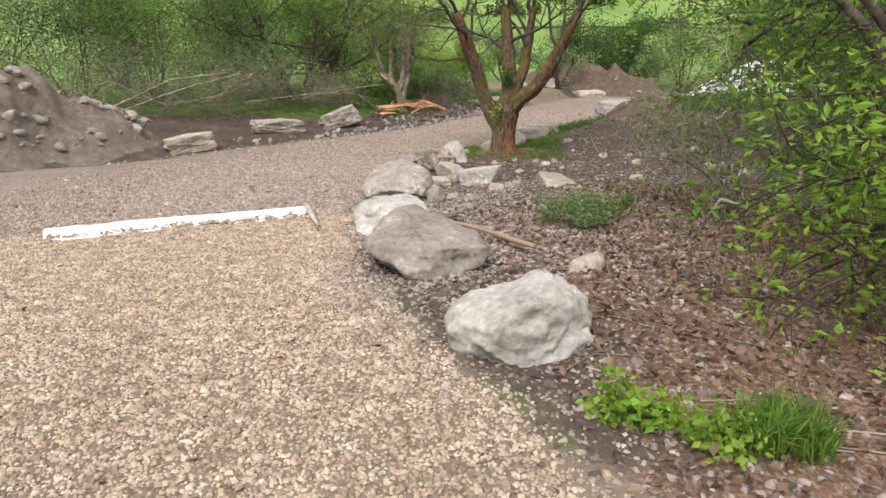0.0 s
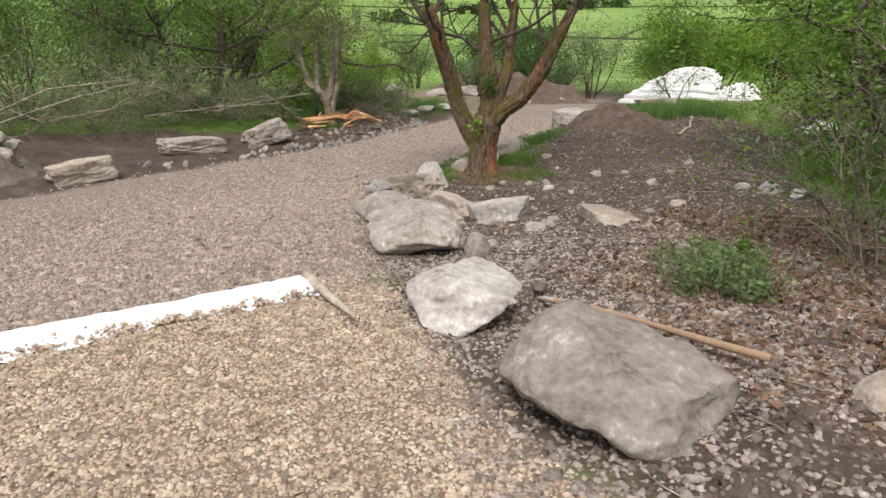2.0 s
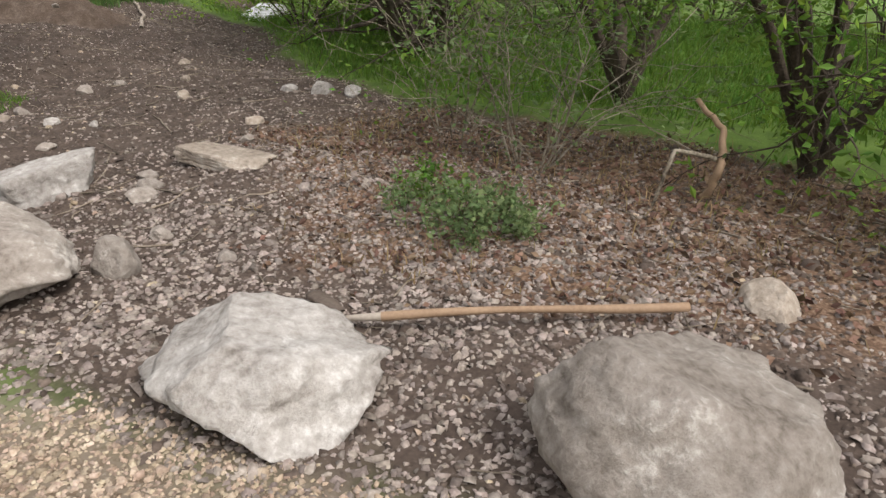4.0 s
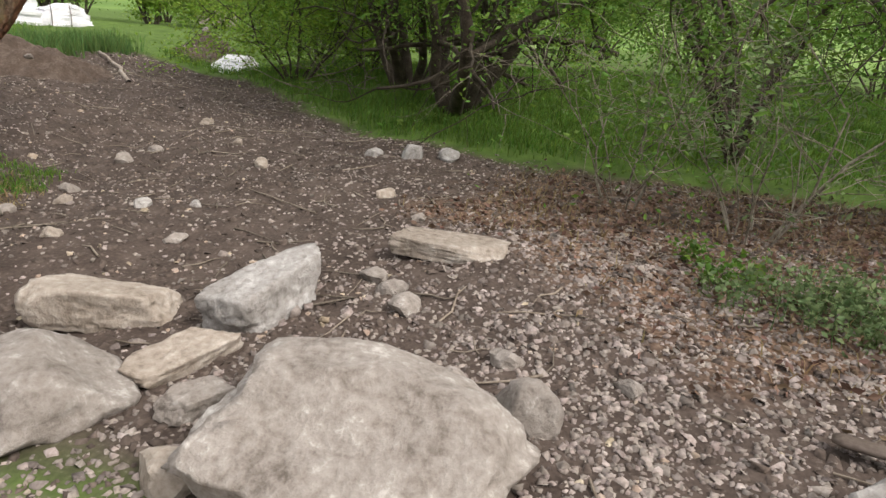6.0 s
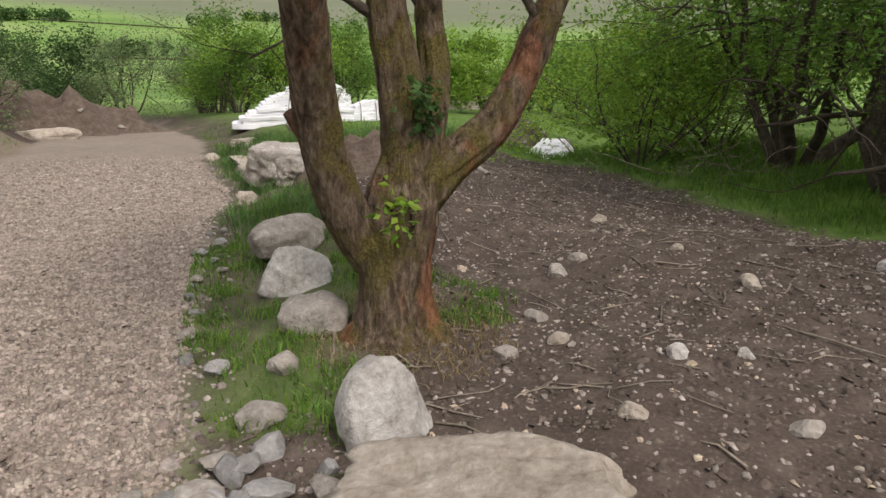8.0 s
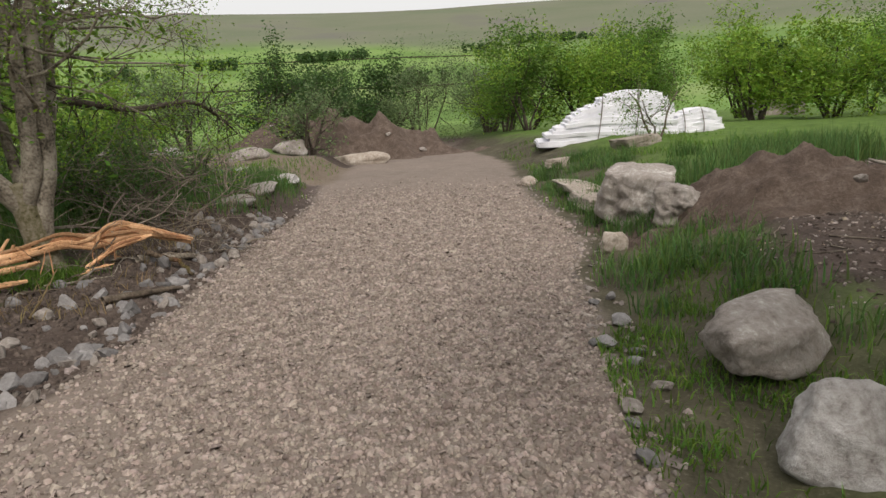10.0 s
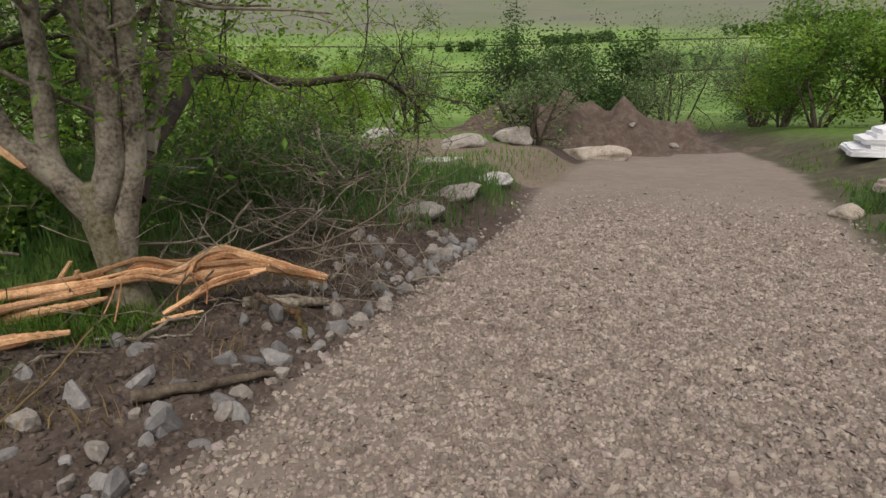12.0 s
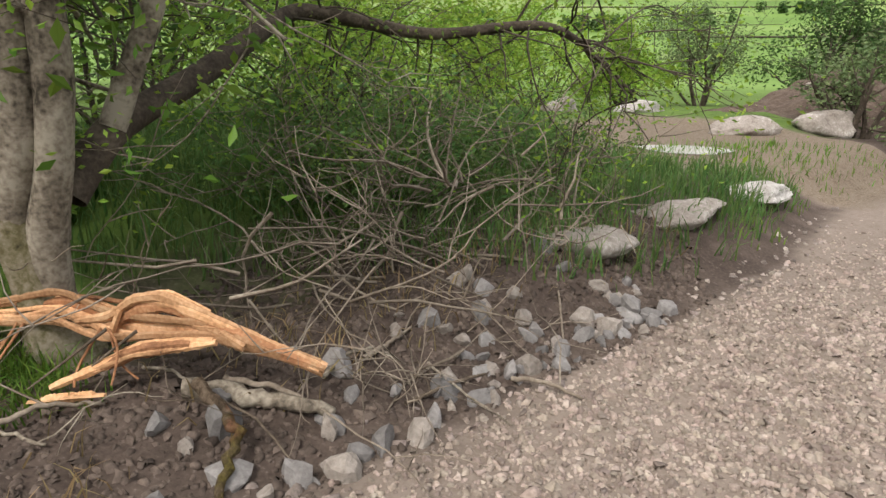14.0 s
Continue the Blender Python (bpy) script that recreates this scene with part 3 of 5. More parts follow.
def pebbles(name, xs, ys, size, mat, label, seed, flat=0.6, sink=0.3, sharp=0.25, category="gravel"):
    g = np.random.default_rng(seed)
    n = len(xs)
    corner = np.array([(a * (0.58 if c > 0 else 1.1), b * (0.58 if c > 0 else 1.1), c) for a in (-1, 1) for b in (-1, 1) for c in (-1, 1)], float) * 0.62
    v = corner[None] + g.uniform(-sharp, sharp, (n, 8, 3))
    s = size * np.exp(g.normal(0, 0.32, n))
    v *= (s[:, None] * np.stack([g.uniform(0.8, 1.35, n), g.uniform(0.6, 1.0, n), g.uniform(0.75, 1.2, n) * flat], 1))[:, None] * 0.5
    a = g.uniform(0, 2 * math.pi, n)
    tip = g.normal(0, 0.6, n)
    v = np.stack([v[..., 0], v[..., 1] * np.cos(tip)[:, None] - v[..., 2] * np.sin(tip)[:, None], v[..., 1] * np.sin(tip)[:, None] + v[..., 2] * np.cos(tip)[:, None]], -1)
    c, d = np.cos(a)[:, None], np.sin(a)[:, None]
    v = np.stack([v[..., 0] * c - v[..., 1] * d, v[..., 0] * d + v[..., 1] * c, v[..., 2]], -1)
    z = ground_z(xs, ys) + s * flat * (0.5 - sink) * 0.62
    v += np.stack([xs, ys, z], 1)[:, None]
    box = np.array([(0, 1, 3), (0, 3, 2), (4, 6, 7), (4, 7, 5), (0, 4, 5), (0, 5, 1), (2, 3, 7), (2, 7, 6), (1, 5, 7), (1, 7, 3)])
    t = (np.arange(n) * 8)[:, None, None] + box[None]
    return tagged(part(name, np_mesh(name, v, t, True), mat), label, category, kind="stuff")


def scatter(n, x0, x1, y0, y1, seed, keep):
    g = np.random.default_rng(seed)
    x, y = g.uniform(x0, x1, n), g.uniform(y0, y1, n)
    ok = g.uniform(0, 1, n) < keep(x, y)
    return x[ok], y[ok]


def blades(name, xs, ys, height, mat, label, seed, lean=0.35, width=0.006, category="grass"):
    g = np.random.default_rng(seed)
    n = len(xs)
    hgt = height * g.uniform(0.45, 1.25, n)
    a, b = g.uniform(0, 2 * math.pi, n), g.uniform(0, 2 * math.pi, n)
    lean = g.uniform(0.05, 1, n) * lean
    foot = np.stack([xs, ys, ground_z(xs, ys) - 0.01], 1)
    way = np.stack([np.cos(a), np.sin(a), np.zeros(n)], 1)
    side = np.stack([np.cos(b), np.sin(b), np.zeros(n)], 1) * width * g.uniform(0.6, 1.4, n)[:, None]
    mid = foot + way * (hgt * lean * 0.35)[:, None] + np.array([0, 0, 1]) * (hgt * 0.55)[:, None]
    top = foot + way * (hgt * lean)[:, None] * 1.1 + np.array([0, 0, 1]) * (hgt * (1 - 0.35 * lean))[:, None]
    v = np.stack([foot - side, foot + side, mid + side * 0.8, mid - side * 0.8, top], 1)
    t = (np.arange(n) * 5)[:, None, None] + np.array([(0, 1, 2), (0, 2, 3), (3, 2, 4)])[None]
    return tagged(part(name, np_mesh(name, v, t), mat), label, category, kind="stuff")


def in_area(x, y, pts, soft=0.3):
    return 1 - step(poly_distance(x, y, pts), -soft, soft)


# ---- boulders along the gravel edge ----
ROW = "boulders along the gravel edge"
boulder(0.22, 3.77, (0.78, 0.60, 0.42), 20, PALE_ROCK, "large pale grey weathered boulder beside the gravel path", 3, 0.14, (6, -4), group=ROW, detail=5, rough=0.06)
boulder(-0.25, 5.20, (1.02, 0.88, 0.47), -25, ROCK, "large rounded brown-grey boulder at the gravel edge", 8, 0.12, (4, 3), group=ROW, detail=5)
boulder(-0.58, 6.60, (0.98, 0.72, 0.38), -62, PALE_ROCK, "angular whitish grey boulder beside the hoe blade", 14, 0.12, (0, -6), group=ROW, detail=5, cuts=12)
boulder(-0.53, 8.52, (0.94, 1.20, 0.45), 6, ROCK, "big lichen-marked grey boulder at the gravel edge", 21, 0.12, group=ROW, detail=5)
boulder(-0.60, 10.36, (0.85, 0.6, 0.32), 40, ROCK, "low grey-brown boulder behind the bigger one", 27, 0.15, group=ROW)
boulder(-0.52, 9.92, (0.70, 0.76, 0.34), -15, ROCK, "rounded grey boulder in the edge row", 29, 0.15, group=ROW)
slab(-0.02, 11.50, (0.54, 1.08, 0.40), 24, TAN_ROCK, "long pale tan boulder at the soil edge", 33, (-9, 4), ROW, 0.0, "boulder", 0.05)
boulder(0.40, 12.30, (0.50, 0.46, 0.44), 15, PALE_ROCK, "rounded pale grey boulder near the tree", 38, 0.12, group=ROW)
boulder(1.20, 13.48, (0.40, 0.54, 0.32), 10, ROCK, "small pale-topped boulder beside the tree foot", 41, 0.2, group=ROW)
boulder(1.76, 14.26, (0.62, 0.60, 0.42), -20, PALE_ROCK, "rounded grey boulder in the grass beside the road", 44, 0.15, group=ROW)
boulder(2.42, 14.95, (1.05, 0.58, 0.36), 5, ROCK, "flat grey boulder strewn with soil and grit", 47, 0.08, group=ROW)
SLABS = "loose slabs on the soil"
slab(0.26, 10.22, (0.44, 0.74, 0.25), 14, TAN_ROCK, "flat tan stone slab lying on dark soil", 51, (3, 5), SLABS)
slab(0.60, 9.46, (0.74, 0.38, 0.30), -27, PALE_ROCK, "long pale stone slab resting on dark soil", 53, (4, -9), SLABS)
slab(1.48, 8.70, (0.78, 0.36, 0.14), -80, TAN_ROCK, "flat pointed stone slab lying on gravelly soil", 56, (-4, 2), SLABS, -0.03)
slab(-0.04, 9.56, (0.54, 0.24, 0.15), -16, TAN_ROCK, "small pale slab beside the boulders", 59, (3, -6), SLABS)
slab(-0.34, 9.30, (0.30, 0.17, 0.13), -30, ROCK, "small pale slab beside the boulders", 60, (5, 0), SLABS)
boulder(-0.10, 8.02, (0.30, 0.24, 0.24), 70, ROCK, "rounded stone leaning on the big boulder", 62, 0.1, (12, 0), "stone", 9, 0.04, SLABS)
FAR_SIDE = "boulders on the far side of the road"
slab(-4.98, 13.95, (1.05, 0.5, 0.40), 30, TAN_ROCK, "flat pale tan boulder beyond the road", 61, (0, -4), FAR_SIDE, 0.0, "boulder", 0.05)
slab(-3.62, 16.05, (1.35, 0.55, 0.36), 34, ROCK, "long low grey boulder beyond the road", 63, (4, 3), FAR_SIDE, 0.0, "boulder", 0.06)
slab(-2.25, 17.30, (1.1, 0.55, 0.52), 36, ROCK, "pointed grey boulder beyond the road", 67, (0, -10), FAR_SIDE, 0.0, "boulder", 0.06)

# ---- trees ----
def limb_tree():
    """The tree at the road: a short bole, four bent limbs, twigs and leaves above head height."""
    r = random.Random(5)
    x, y = 1.40, 12.98
    root = tagged(new("tree"), "mossy reddish-brown tree forking low beside the road", "tree")
    root.location = (x, y, gz(x, y))
    foot = np.array([(0, 0, -0.2), (0, 0, 0.0), (0.0, 0, 0.10), (0.0, 0, 0.25), (0.01, 0, 0.5), (0.03, -0.01, 0.75), (0.06, -0.03, 0.95), (0.07, -0.04, 1.15)])
    girth = [0.46, 0.35, 0.275, 0.235, 0.225, 0.25, 0.22, 0.14]
    f = np.linspace(0, 7, 96)
    bole = tube(np.stack([np.interp(f, np.arange(8), foot[:, i]) for i in range(3)], 1), np.interp(f, np.arange(8), girth), 72)
    v = bole[0].copy()
    for k in range(len(v)):
        a, z = math.atan2(v[k, 1], v[k, 0]), v[k, 2]
        low = max(0, 0.55 - z)
        furrow = 0.16 * math.sin(a * 5 + 1) * low + 0.10 * math.sin(a * 3 + 4 + z * 1.5) * 0.6 + 0.09 * noise.noise((math.cos(a) * 4, math.sin(a) * 4, z * 3.0)) + 0.07 * noise.noise((math.cos(a) * 10, math.sin(a) * 10, z * 6)) - 0.10 * abs(noise.noise((math.cos(a) * 8, math.sin(a) * 8, z * 2.2))) + 0.035 * noise.noise((math.cos(a) * 24, math.sin(a) * 24, z * 14))
        v[k, :2] *= 1 + furrow
    part("trunk", np_mesh("trunk", v, bole[1], True), MOSSY, root)
    limbs = [([(-0.10, 0.05, 0.50), (-0.26, 0.16, 0.82), (-0.42, 0.19, 1.2), (-0.54, 0.13, 1.6), (-0.72, 0.0, 2.0), (-0.95, -0.15, 2.6)], (0.15, 0.145, 0.13, 0.125, 0.12, 0.09)),
             ([(0.06, -0.04, 0.85), (0.10, -0.06, 1.2), (0.08, 0.0, 1.55), (0.03, 0.06, 1.95), (-0.02, 0.1, 2.7)], (0.19, 0.165, 0.14, 0.12, 0.09)),
             ([(0.12, -0.08, 1.05), (0.22, -0.12, 1.35), (0.34, -0.08, 1.65), (0.40, 0.02, 2.0), (0.5, 0.1, 2.7)], (0.15, 0.11, 0.10, 0.09, 0.06)),
             ([(0.10, -0.08, 0.88), (0.28, -0.22, 1.08), (0.52, -0.38, 1.28), (0.72, -0.50, 1.62), (0.90, -0.56, 2.0), (1.15, -0.7, 2.6)], (0.16, 0.14, 0.125, 0.115, 0.10, 0.07)),
             ([(-0.35, 0.12, 1.1), (-0.52, 0.22, 1.3), (-0.6, 0.26, 1.42)], (0.06, 0.05, 0.03))]
    tips = []
    for pts, radii in limbs:
        p = np.array(pts, float)
        f = np.linspace(0, len(p) - 1, 3 * len(p))
        q = np.stack([np.interp(f, np.arange(len(p)), p[:, i]) for i in range(3)], 1)
        f2 = np.linspace(0, len(q) - 1, 110)
        q2 = np.stack([np.interp(f2, np.arange(len(q)), q[:, i]) for i in range(3)], 1)
        wide = np.concatenate([np.repeat(q2[:1], 6, 0), q2, np.repeat(q2[-1:], 6, 0)])
        q2[1:-1] = np.stack([np.convolve(wide[:, i], np.ones(13) / 13, "valid") for i in range(3)], 1)[1:-1]
        rad = np.interp(f2 / (len(q) - 1) * (len(p) - 1), np.arange(len(p)), radii)
        part("limb", np_mesh("limb", *bark_tube(q2, rad, 44, len(tips) % 97, 1.35), True), MOSSY, root)
        if pts[-1][2] > 2:
            out = []
            for k in range(5):
                grow(r, q[-1 - k], (r.gauss(0, 0.6), r.gauss(0, 0.6), 0.9), 1.7, 0.035, 2, out, tips, 0.2, 0.05, (3, 5), 0.7)
            part("branch", np_mesh("branch", *joined([tube(*b) for b in out]), True), DARK_BARK, root)
    high = np.array([t for t in tips if t[2] > 2.75])
    part("crown", np_mesh("crown", *leaves(high, 9000, 0.07, 3, 0.12)), LEAF, root)
    ivy = np.array([(0.02, -0.22, 1.45), (0.04, -0.2, 1.35), (0.0, -0.2, 1.52)])
    part("ivy", np_mesh("ivy", *leaves(ivy, 160, 0.055, 4, 0.06, 0.4, 0.8)), LEAF_DARK, root, "dark ivy leaves on a limb")
    shoot = np.array([(-0.16, -0.13, 0.86), (-0.15, -0.17, 0.78)])
    part("shoot", np_mesh("shoot", *leaves(shoot, 70, 0.075, 6, 0.06, 0.1, 0.5)), LEAF_LIGHT, root, "fresh bright green leaf shoot")["kind"] = "stuff"
    return root


limb_tree()
tree("tree", (7.25, 10.0), stems_of(random.Random(3), 8, 3.8, 0.12, 0.8, 0.15), "dark many-stemmed tree in shaded grass", DARK_BARK, LEAF, 27000, 0.075, 11, 3, (3, 5), 0.25, 0.2, 0.02, low=1.15)
tree("tree", (8.9, 11.3), stems_of(random.Random(4), 6, 3.8, 0.11, 0.7, 0.15), "dark many-stemmed tree behind another one", DARK_BARK, LEAF, 24000, 0.08, 13, 3, (3, 5), 0.25, 0.2, 0.02, low=1.2)
tree("tree", (-3.9, 20.9), stems_of(random.Random(19), 6, 4.2, 0.12, 0.4, 0.2), "dark many-stemmed tree in the thicket", DARK_BARK, LEAF, 20000, 0.09, 23, 3, (3, 5), 0.28, 0.15, 0.04)


def grey_tree():
    """The pale tree behind the split timber, with one long limb reaching back and over the bank."""
    r = random.Random(9)
    x, y = -0.77, 20.22
    root = tagged(new("tree"), "pale grey many-stemmed tree behind split timber", "tree")
    root.location = (x, y, min(gz(x, y), -0.25))
    tips, twigs = [], []

    def stem(name, points, radii, mat, seed, n=44, sides=20):
        p = np.array(points, float)
        f = np.linspace(0, len(p) - 1, n)
        q = np.stack([np.interp(f, np.arange(len(p)), p[:, i]) for i in range(3)], 1)
        for _ in range(6):
            q[1:-1] = (q[:-2] + 2 * q[1:-1] + q[2:]) / 4
        part(name, np_mesh(name, *bark_tube(q, np.interp(f, np.arange(len(p)), radii), sides, seed, 0.9), True), mat, root)
        return q

    stem("trunk", [(0.03, 0, -0.2), (0.03, 0, 0.0), (0.0, -0.03, 0.3), (-0.05, -0.05, 0.58), (-0.09, -0.07, 0.85)], (0.24, 0.17, 0.12, 0.115, 0.09), MOSSY_GREY, 1)
    for k, (points, radii) in enumerate([
            ([(-0.05, -0.06, 0.6), (-0.28, -0.08, 0.93), (-0.50, -0.08, 1.13), (-0.66, -0.05, 1.6), (-0.85, 0.0, 2.6)], (0.095, 0.085, 0.08, 0.07, 0.05)),
            ([(-0.24, -0.05, 0.86), (-0.30, -0.03, 1.05), (-0.27, 0.0, 1.6), (-0.32, 0.05, 2.7)], (0.07, 0.065, 0.06, 0.045)),
            ([(-0.06, -0.06, 0.62), (0.07, -0.08, 0.98), (0.10, -0.05, 1.55), (0.08, 0.0, 2.8)], (0.095, 0.085, 0.078, 0.055)),
            ([(0.03, -0.02, 0.2), (0.08, -0.04, 0.6), (0.17, -0.03, 0.87), (0.21, 0.0, 1.23), (0.21, 0.02, 1.6), (0.3, 0.1, 2.8)], (0.085, 0.085, 0.08, 0.08, 0.075, 0.05)),
            ([(-0.02, 0.1, 0.5), (-0.08, 0.32, 1.1), (-0.2, 0.4, 2.6)], (0.06, 0.05, 0.04)),
            ([(0.2, 0.3, 1.0), (0.34, 0.55, 1.6), (0.5, 0.8, 2.6)], (0.065, 0.055, 0.04))]):
        q = stem("stem", points, radii, PALE_BARK, k + 2)
        for j in range(8):
            p = q[r.randint(30, 43)]
            grow(r, p, (r.gauss(0, 0.8), r.gauss(0, 0.8), r.gauss(0.3, 0.4)), 1.5, 0.020, 2, twigs, tips, 0.2, 0.0, (3, 4), 0.7)
    limb = stem("limb", [(0.13, 0.05, 0.72), (0.18, 0.3, 1.0), (0.26, 0.9, 1.19), (0.42, 1.75, 1.60), (0.63, 1.9, 1.58), (1.29, 2.0, 1.44), (2.09, 2.1, 1.55), (2.47, 2.2, 1.26), (2.67, 2.3, 1.05)],
                (0.085, 0.08, 0.07, 0.055, 0.048, 0.04, 0.03, 0.02, 0.007), DARK_BARK, 9, 60, 14)
    arm = []
    for k in range(44):
        p = limb[r.randint(16, 59)]
        grow(r, p, (r.gauss(0.3, 0.7), r.gauss(0.2, 0.7), r.gauss(-0.2, 0.5)), r.uniform(0.5, 1.2), 0.010, 1, arm, tips, 0.22, -0.05, (3, 5), 0.7)
    part("branch", np_mesh("branch", *joined([tube(*b) for b in arm]), True), DARK_BARK, root)
    part("branch", np_mesh("branch", *joined([tube(*b) for b in twigs]), True), PALE_BARK, root)
    scar = np.array((-0.60, -0.16, 1.17)) + np.linspace(0, 1, 7)[:, None] * np.array((0.20, 0.0, -0.20))
    part("scar", np_mesh("scar", *ribbon(scar, 0.03 * np.sin(np.linspace(0.3, 3.0, 7)), 0.02)), SPLIT, root, "torn orange scar on a stem")
    part("crown", np_mesh("crown", *leaves(tips, 21000, 0.042, 17, 0.10)), LEAF_LIGHT, root)
    return root


grey_tree()


def shrub(x, y, size, mat, label, seed, count=5000, leaf=0.09, name="shrub", stems=9, bark=DARK_BARK, radius=0.025, lean=0.7, depth=2):
    r = random.Random(seed)
    return tree(name, (x, y), stems_of(r, stems, size, radius, lean, 0.12), label, bark, mat, count, leaf, seed, depth, (3, 5), 0.07 * size + 0.03, 0.18, 0.03, name)


# thicket left of the road
for k, (x, y, s) in enumerate([(-11.5, 16.5, 3.2), (-9.6, 18.8, 3.4), (-7.6, 19.6, 3.2), (-6.0, 20.6, 3.4), (-5.4, 23.5, 3.6), (-3.2, 23.6, 3.4), (-9.0, 22.5, 4.0), (-12.5, 20.0, 4.2)]):
    shrub(x, y, s, (LEAF_GREY, LEAF_DARK, LEAF, LEAF_GREY)[k % 4], "dense leafy bush in the roadside thicket", 100 + k, 7000, 0.085, "bush", 10)
for k, (x, y, s) in enumerate([(-7.0, 16.9, 1.6), (-5.6, 17.6, 1.7), (-8.8, 16.2, 1.8), (-4.4, 18.4, 1.5), (-2.9, 19.2, 1.1), (0.1, 22.0, 0.9), (0.9, 23.2, 0.8)]):
    shrub(x, y, s, LEAF_GREY if k < 5 else RUSH, "low grey-green undergrowth beside the road", 130 + k, 5200, 0.05, "bush", 14, TWIG, 0.012, 1.1)
for k, (x, y, s) in enumerate([(-1.8, 25.6, 2.0), (-2.2, 29.0, 2.8), (0.4, 31.5, 1.8)]):
    shrub(x, y, s, LEAF_LIGHT, "bright leafy bush beyond the bank", 120 + k, 6000, 0.085, "bush", 9)
# shrubs and trees right of the soil strip
for k, (x, y, s, m) in enumerate([(9.0, 13.5, 2.2, LEAF_LIGHT), (10.6, 12.6, 2.3, LEAF_LIGHT), (13.5, 9.2, 2.4, LEAF_LIGHT), (13.5, 6.0, 2.6, LEAF), (10.5, 3.2, 2.8, LEAF), (12.8, 14.8, 2.4, LEAF_LIGHT), (7.0, 1.5, 2.8, LEAF_DARK), (5.5, -0.8, 3.0, LEAF_DARK)]):
    shrub(x, y, s, m, "leafy green shrub behind the shaded grass", 150 + k, 12000, 0.08, "shrub", 10)


def hanging_tree(x, y, seed, label, limbs, count, leaf, mat):
    """A tree whose limbs arch out and hang low."""
    r = random.Random(seed)
    root = tagged(new("tree"), label, "tree")
    root.location = (x, y, gz(x, y))
    out, tips = [], []
    for end, rise, radius in limbs:
        e = np.array(end, float)
        f = np.linspace(0, 1, 9)[:, None]
        pts = e * f + np.array([0, 0, 1]) * rise * np.sin(f * math.pi) + np.array([[r.gauss(0, 0.05) for _ in range(3)] for _ in range(9)]) * f
        out.append((pts, np.linspace(radius, radius * 0.25, 9), 7))
        for k in range(11):
            i = r.randint(3, 8)
            grow(r, pts[i], (r.gauss(0, 0.7) - 0.2, r.gauss(0, 0.7), r.gauss(-0.25, 0.5)), r.uniform(0.5, 1.0), 0.009, 1, out, tips, 0.22, -0.06, (3, 5), 0.7)
    part("trunk", np_mesh("trunk", *joined([tube(*b) for b in out]), True), DARK_BARK, root)
    part("crown", np_mesh("crown", *leaves(tips, count, leaf, seed, 0.07, 0.35, 0.4)), mat, root)
    return root


hanging_tree(3.5, 4.6, 71, "leaning willow with low hanging leafy branches", [((-1.9, 0.7, 2.3), 0.8, 0.05), ((-1.9, 1.6, 2.2), 0.9, 0.05), ((-1.0, 1.6, 1.5), 0.9, 0.05), ((-0.9, -1.4, 0.9), 1.0, 0.06), ((-1.2, 0.2, 0.5), 0.7, 0.03), ((0.3, 1.6, 1.6), 0.9, 0.07), ((-0.6, 2.4, 1.5), 1.0, 0.05), ((1.5, 0.3, 2.2), 0.8, 0.08), ((0.5, -1.5, 2.0), 0.8, 0.07), ((-0.6, 1.6, 2.8), 0.7, 0.06)], 4300, 0.085, LEAF)
hanging_tree(5.2, 6.4, 73, "dark tree leaning over the shaded grass", [((-1.7, 1.2, 1.5), 0.9, 0.06), ((-1.0, 2.2, 1.9), 0.9, 0.07), ((-1.6, -0.6, 1.3), 1.0, 0.06), ((1.2, 1.2, 2.6), 0.7, 0.09), ((0.3, 2.6, 2.4), 0.8, 0.06), ((1.2, -1.2, 2.2), 0.9, 0.08)], 9000, 0.07, LEAF)
hanging_tree(2.68, 3.35, 75, "bushy willow beside the start of the path", [((-0.75, 0.3, 0.35), 0.4, 0.03), ((-0.8, 0.5, 0.75), 0.5, 0.03), ((-0.6, 0.2, 1.1), 0.6, 0.03), ((-0.6, 0.6, 0.3), 0.5, 0.02), ((-0.3, 1.0, 1.2), 0.6, 0.04), ((0.6, 0.5, 1.6), 0.6, 0.04)], 2800, 0.07, LEAF_LIGHT)

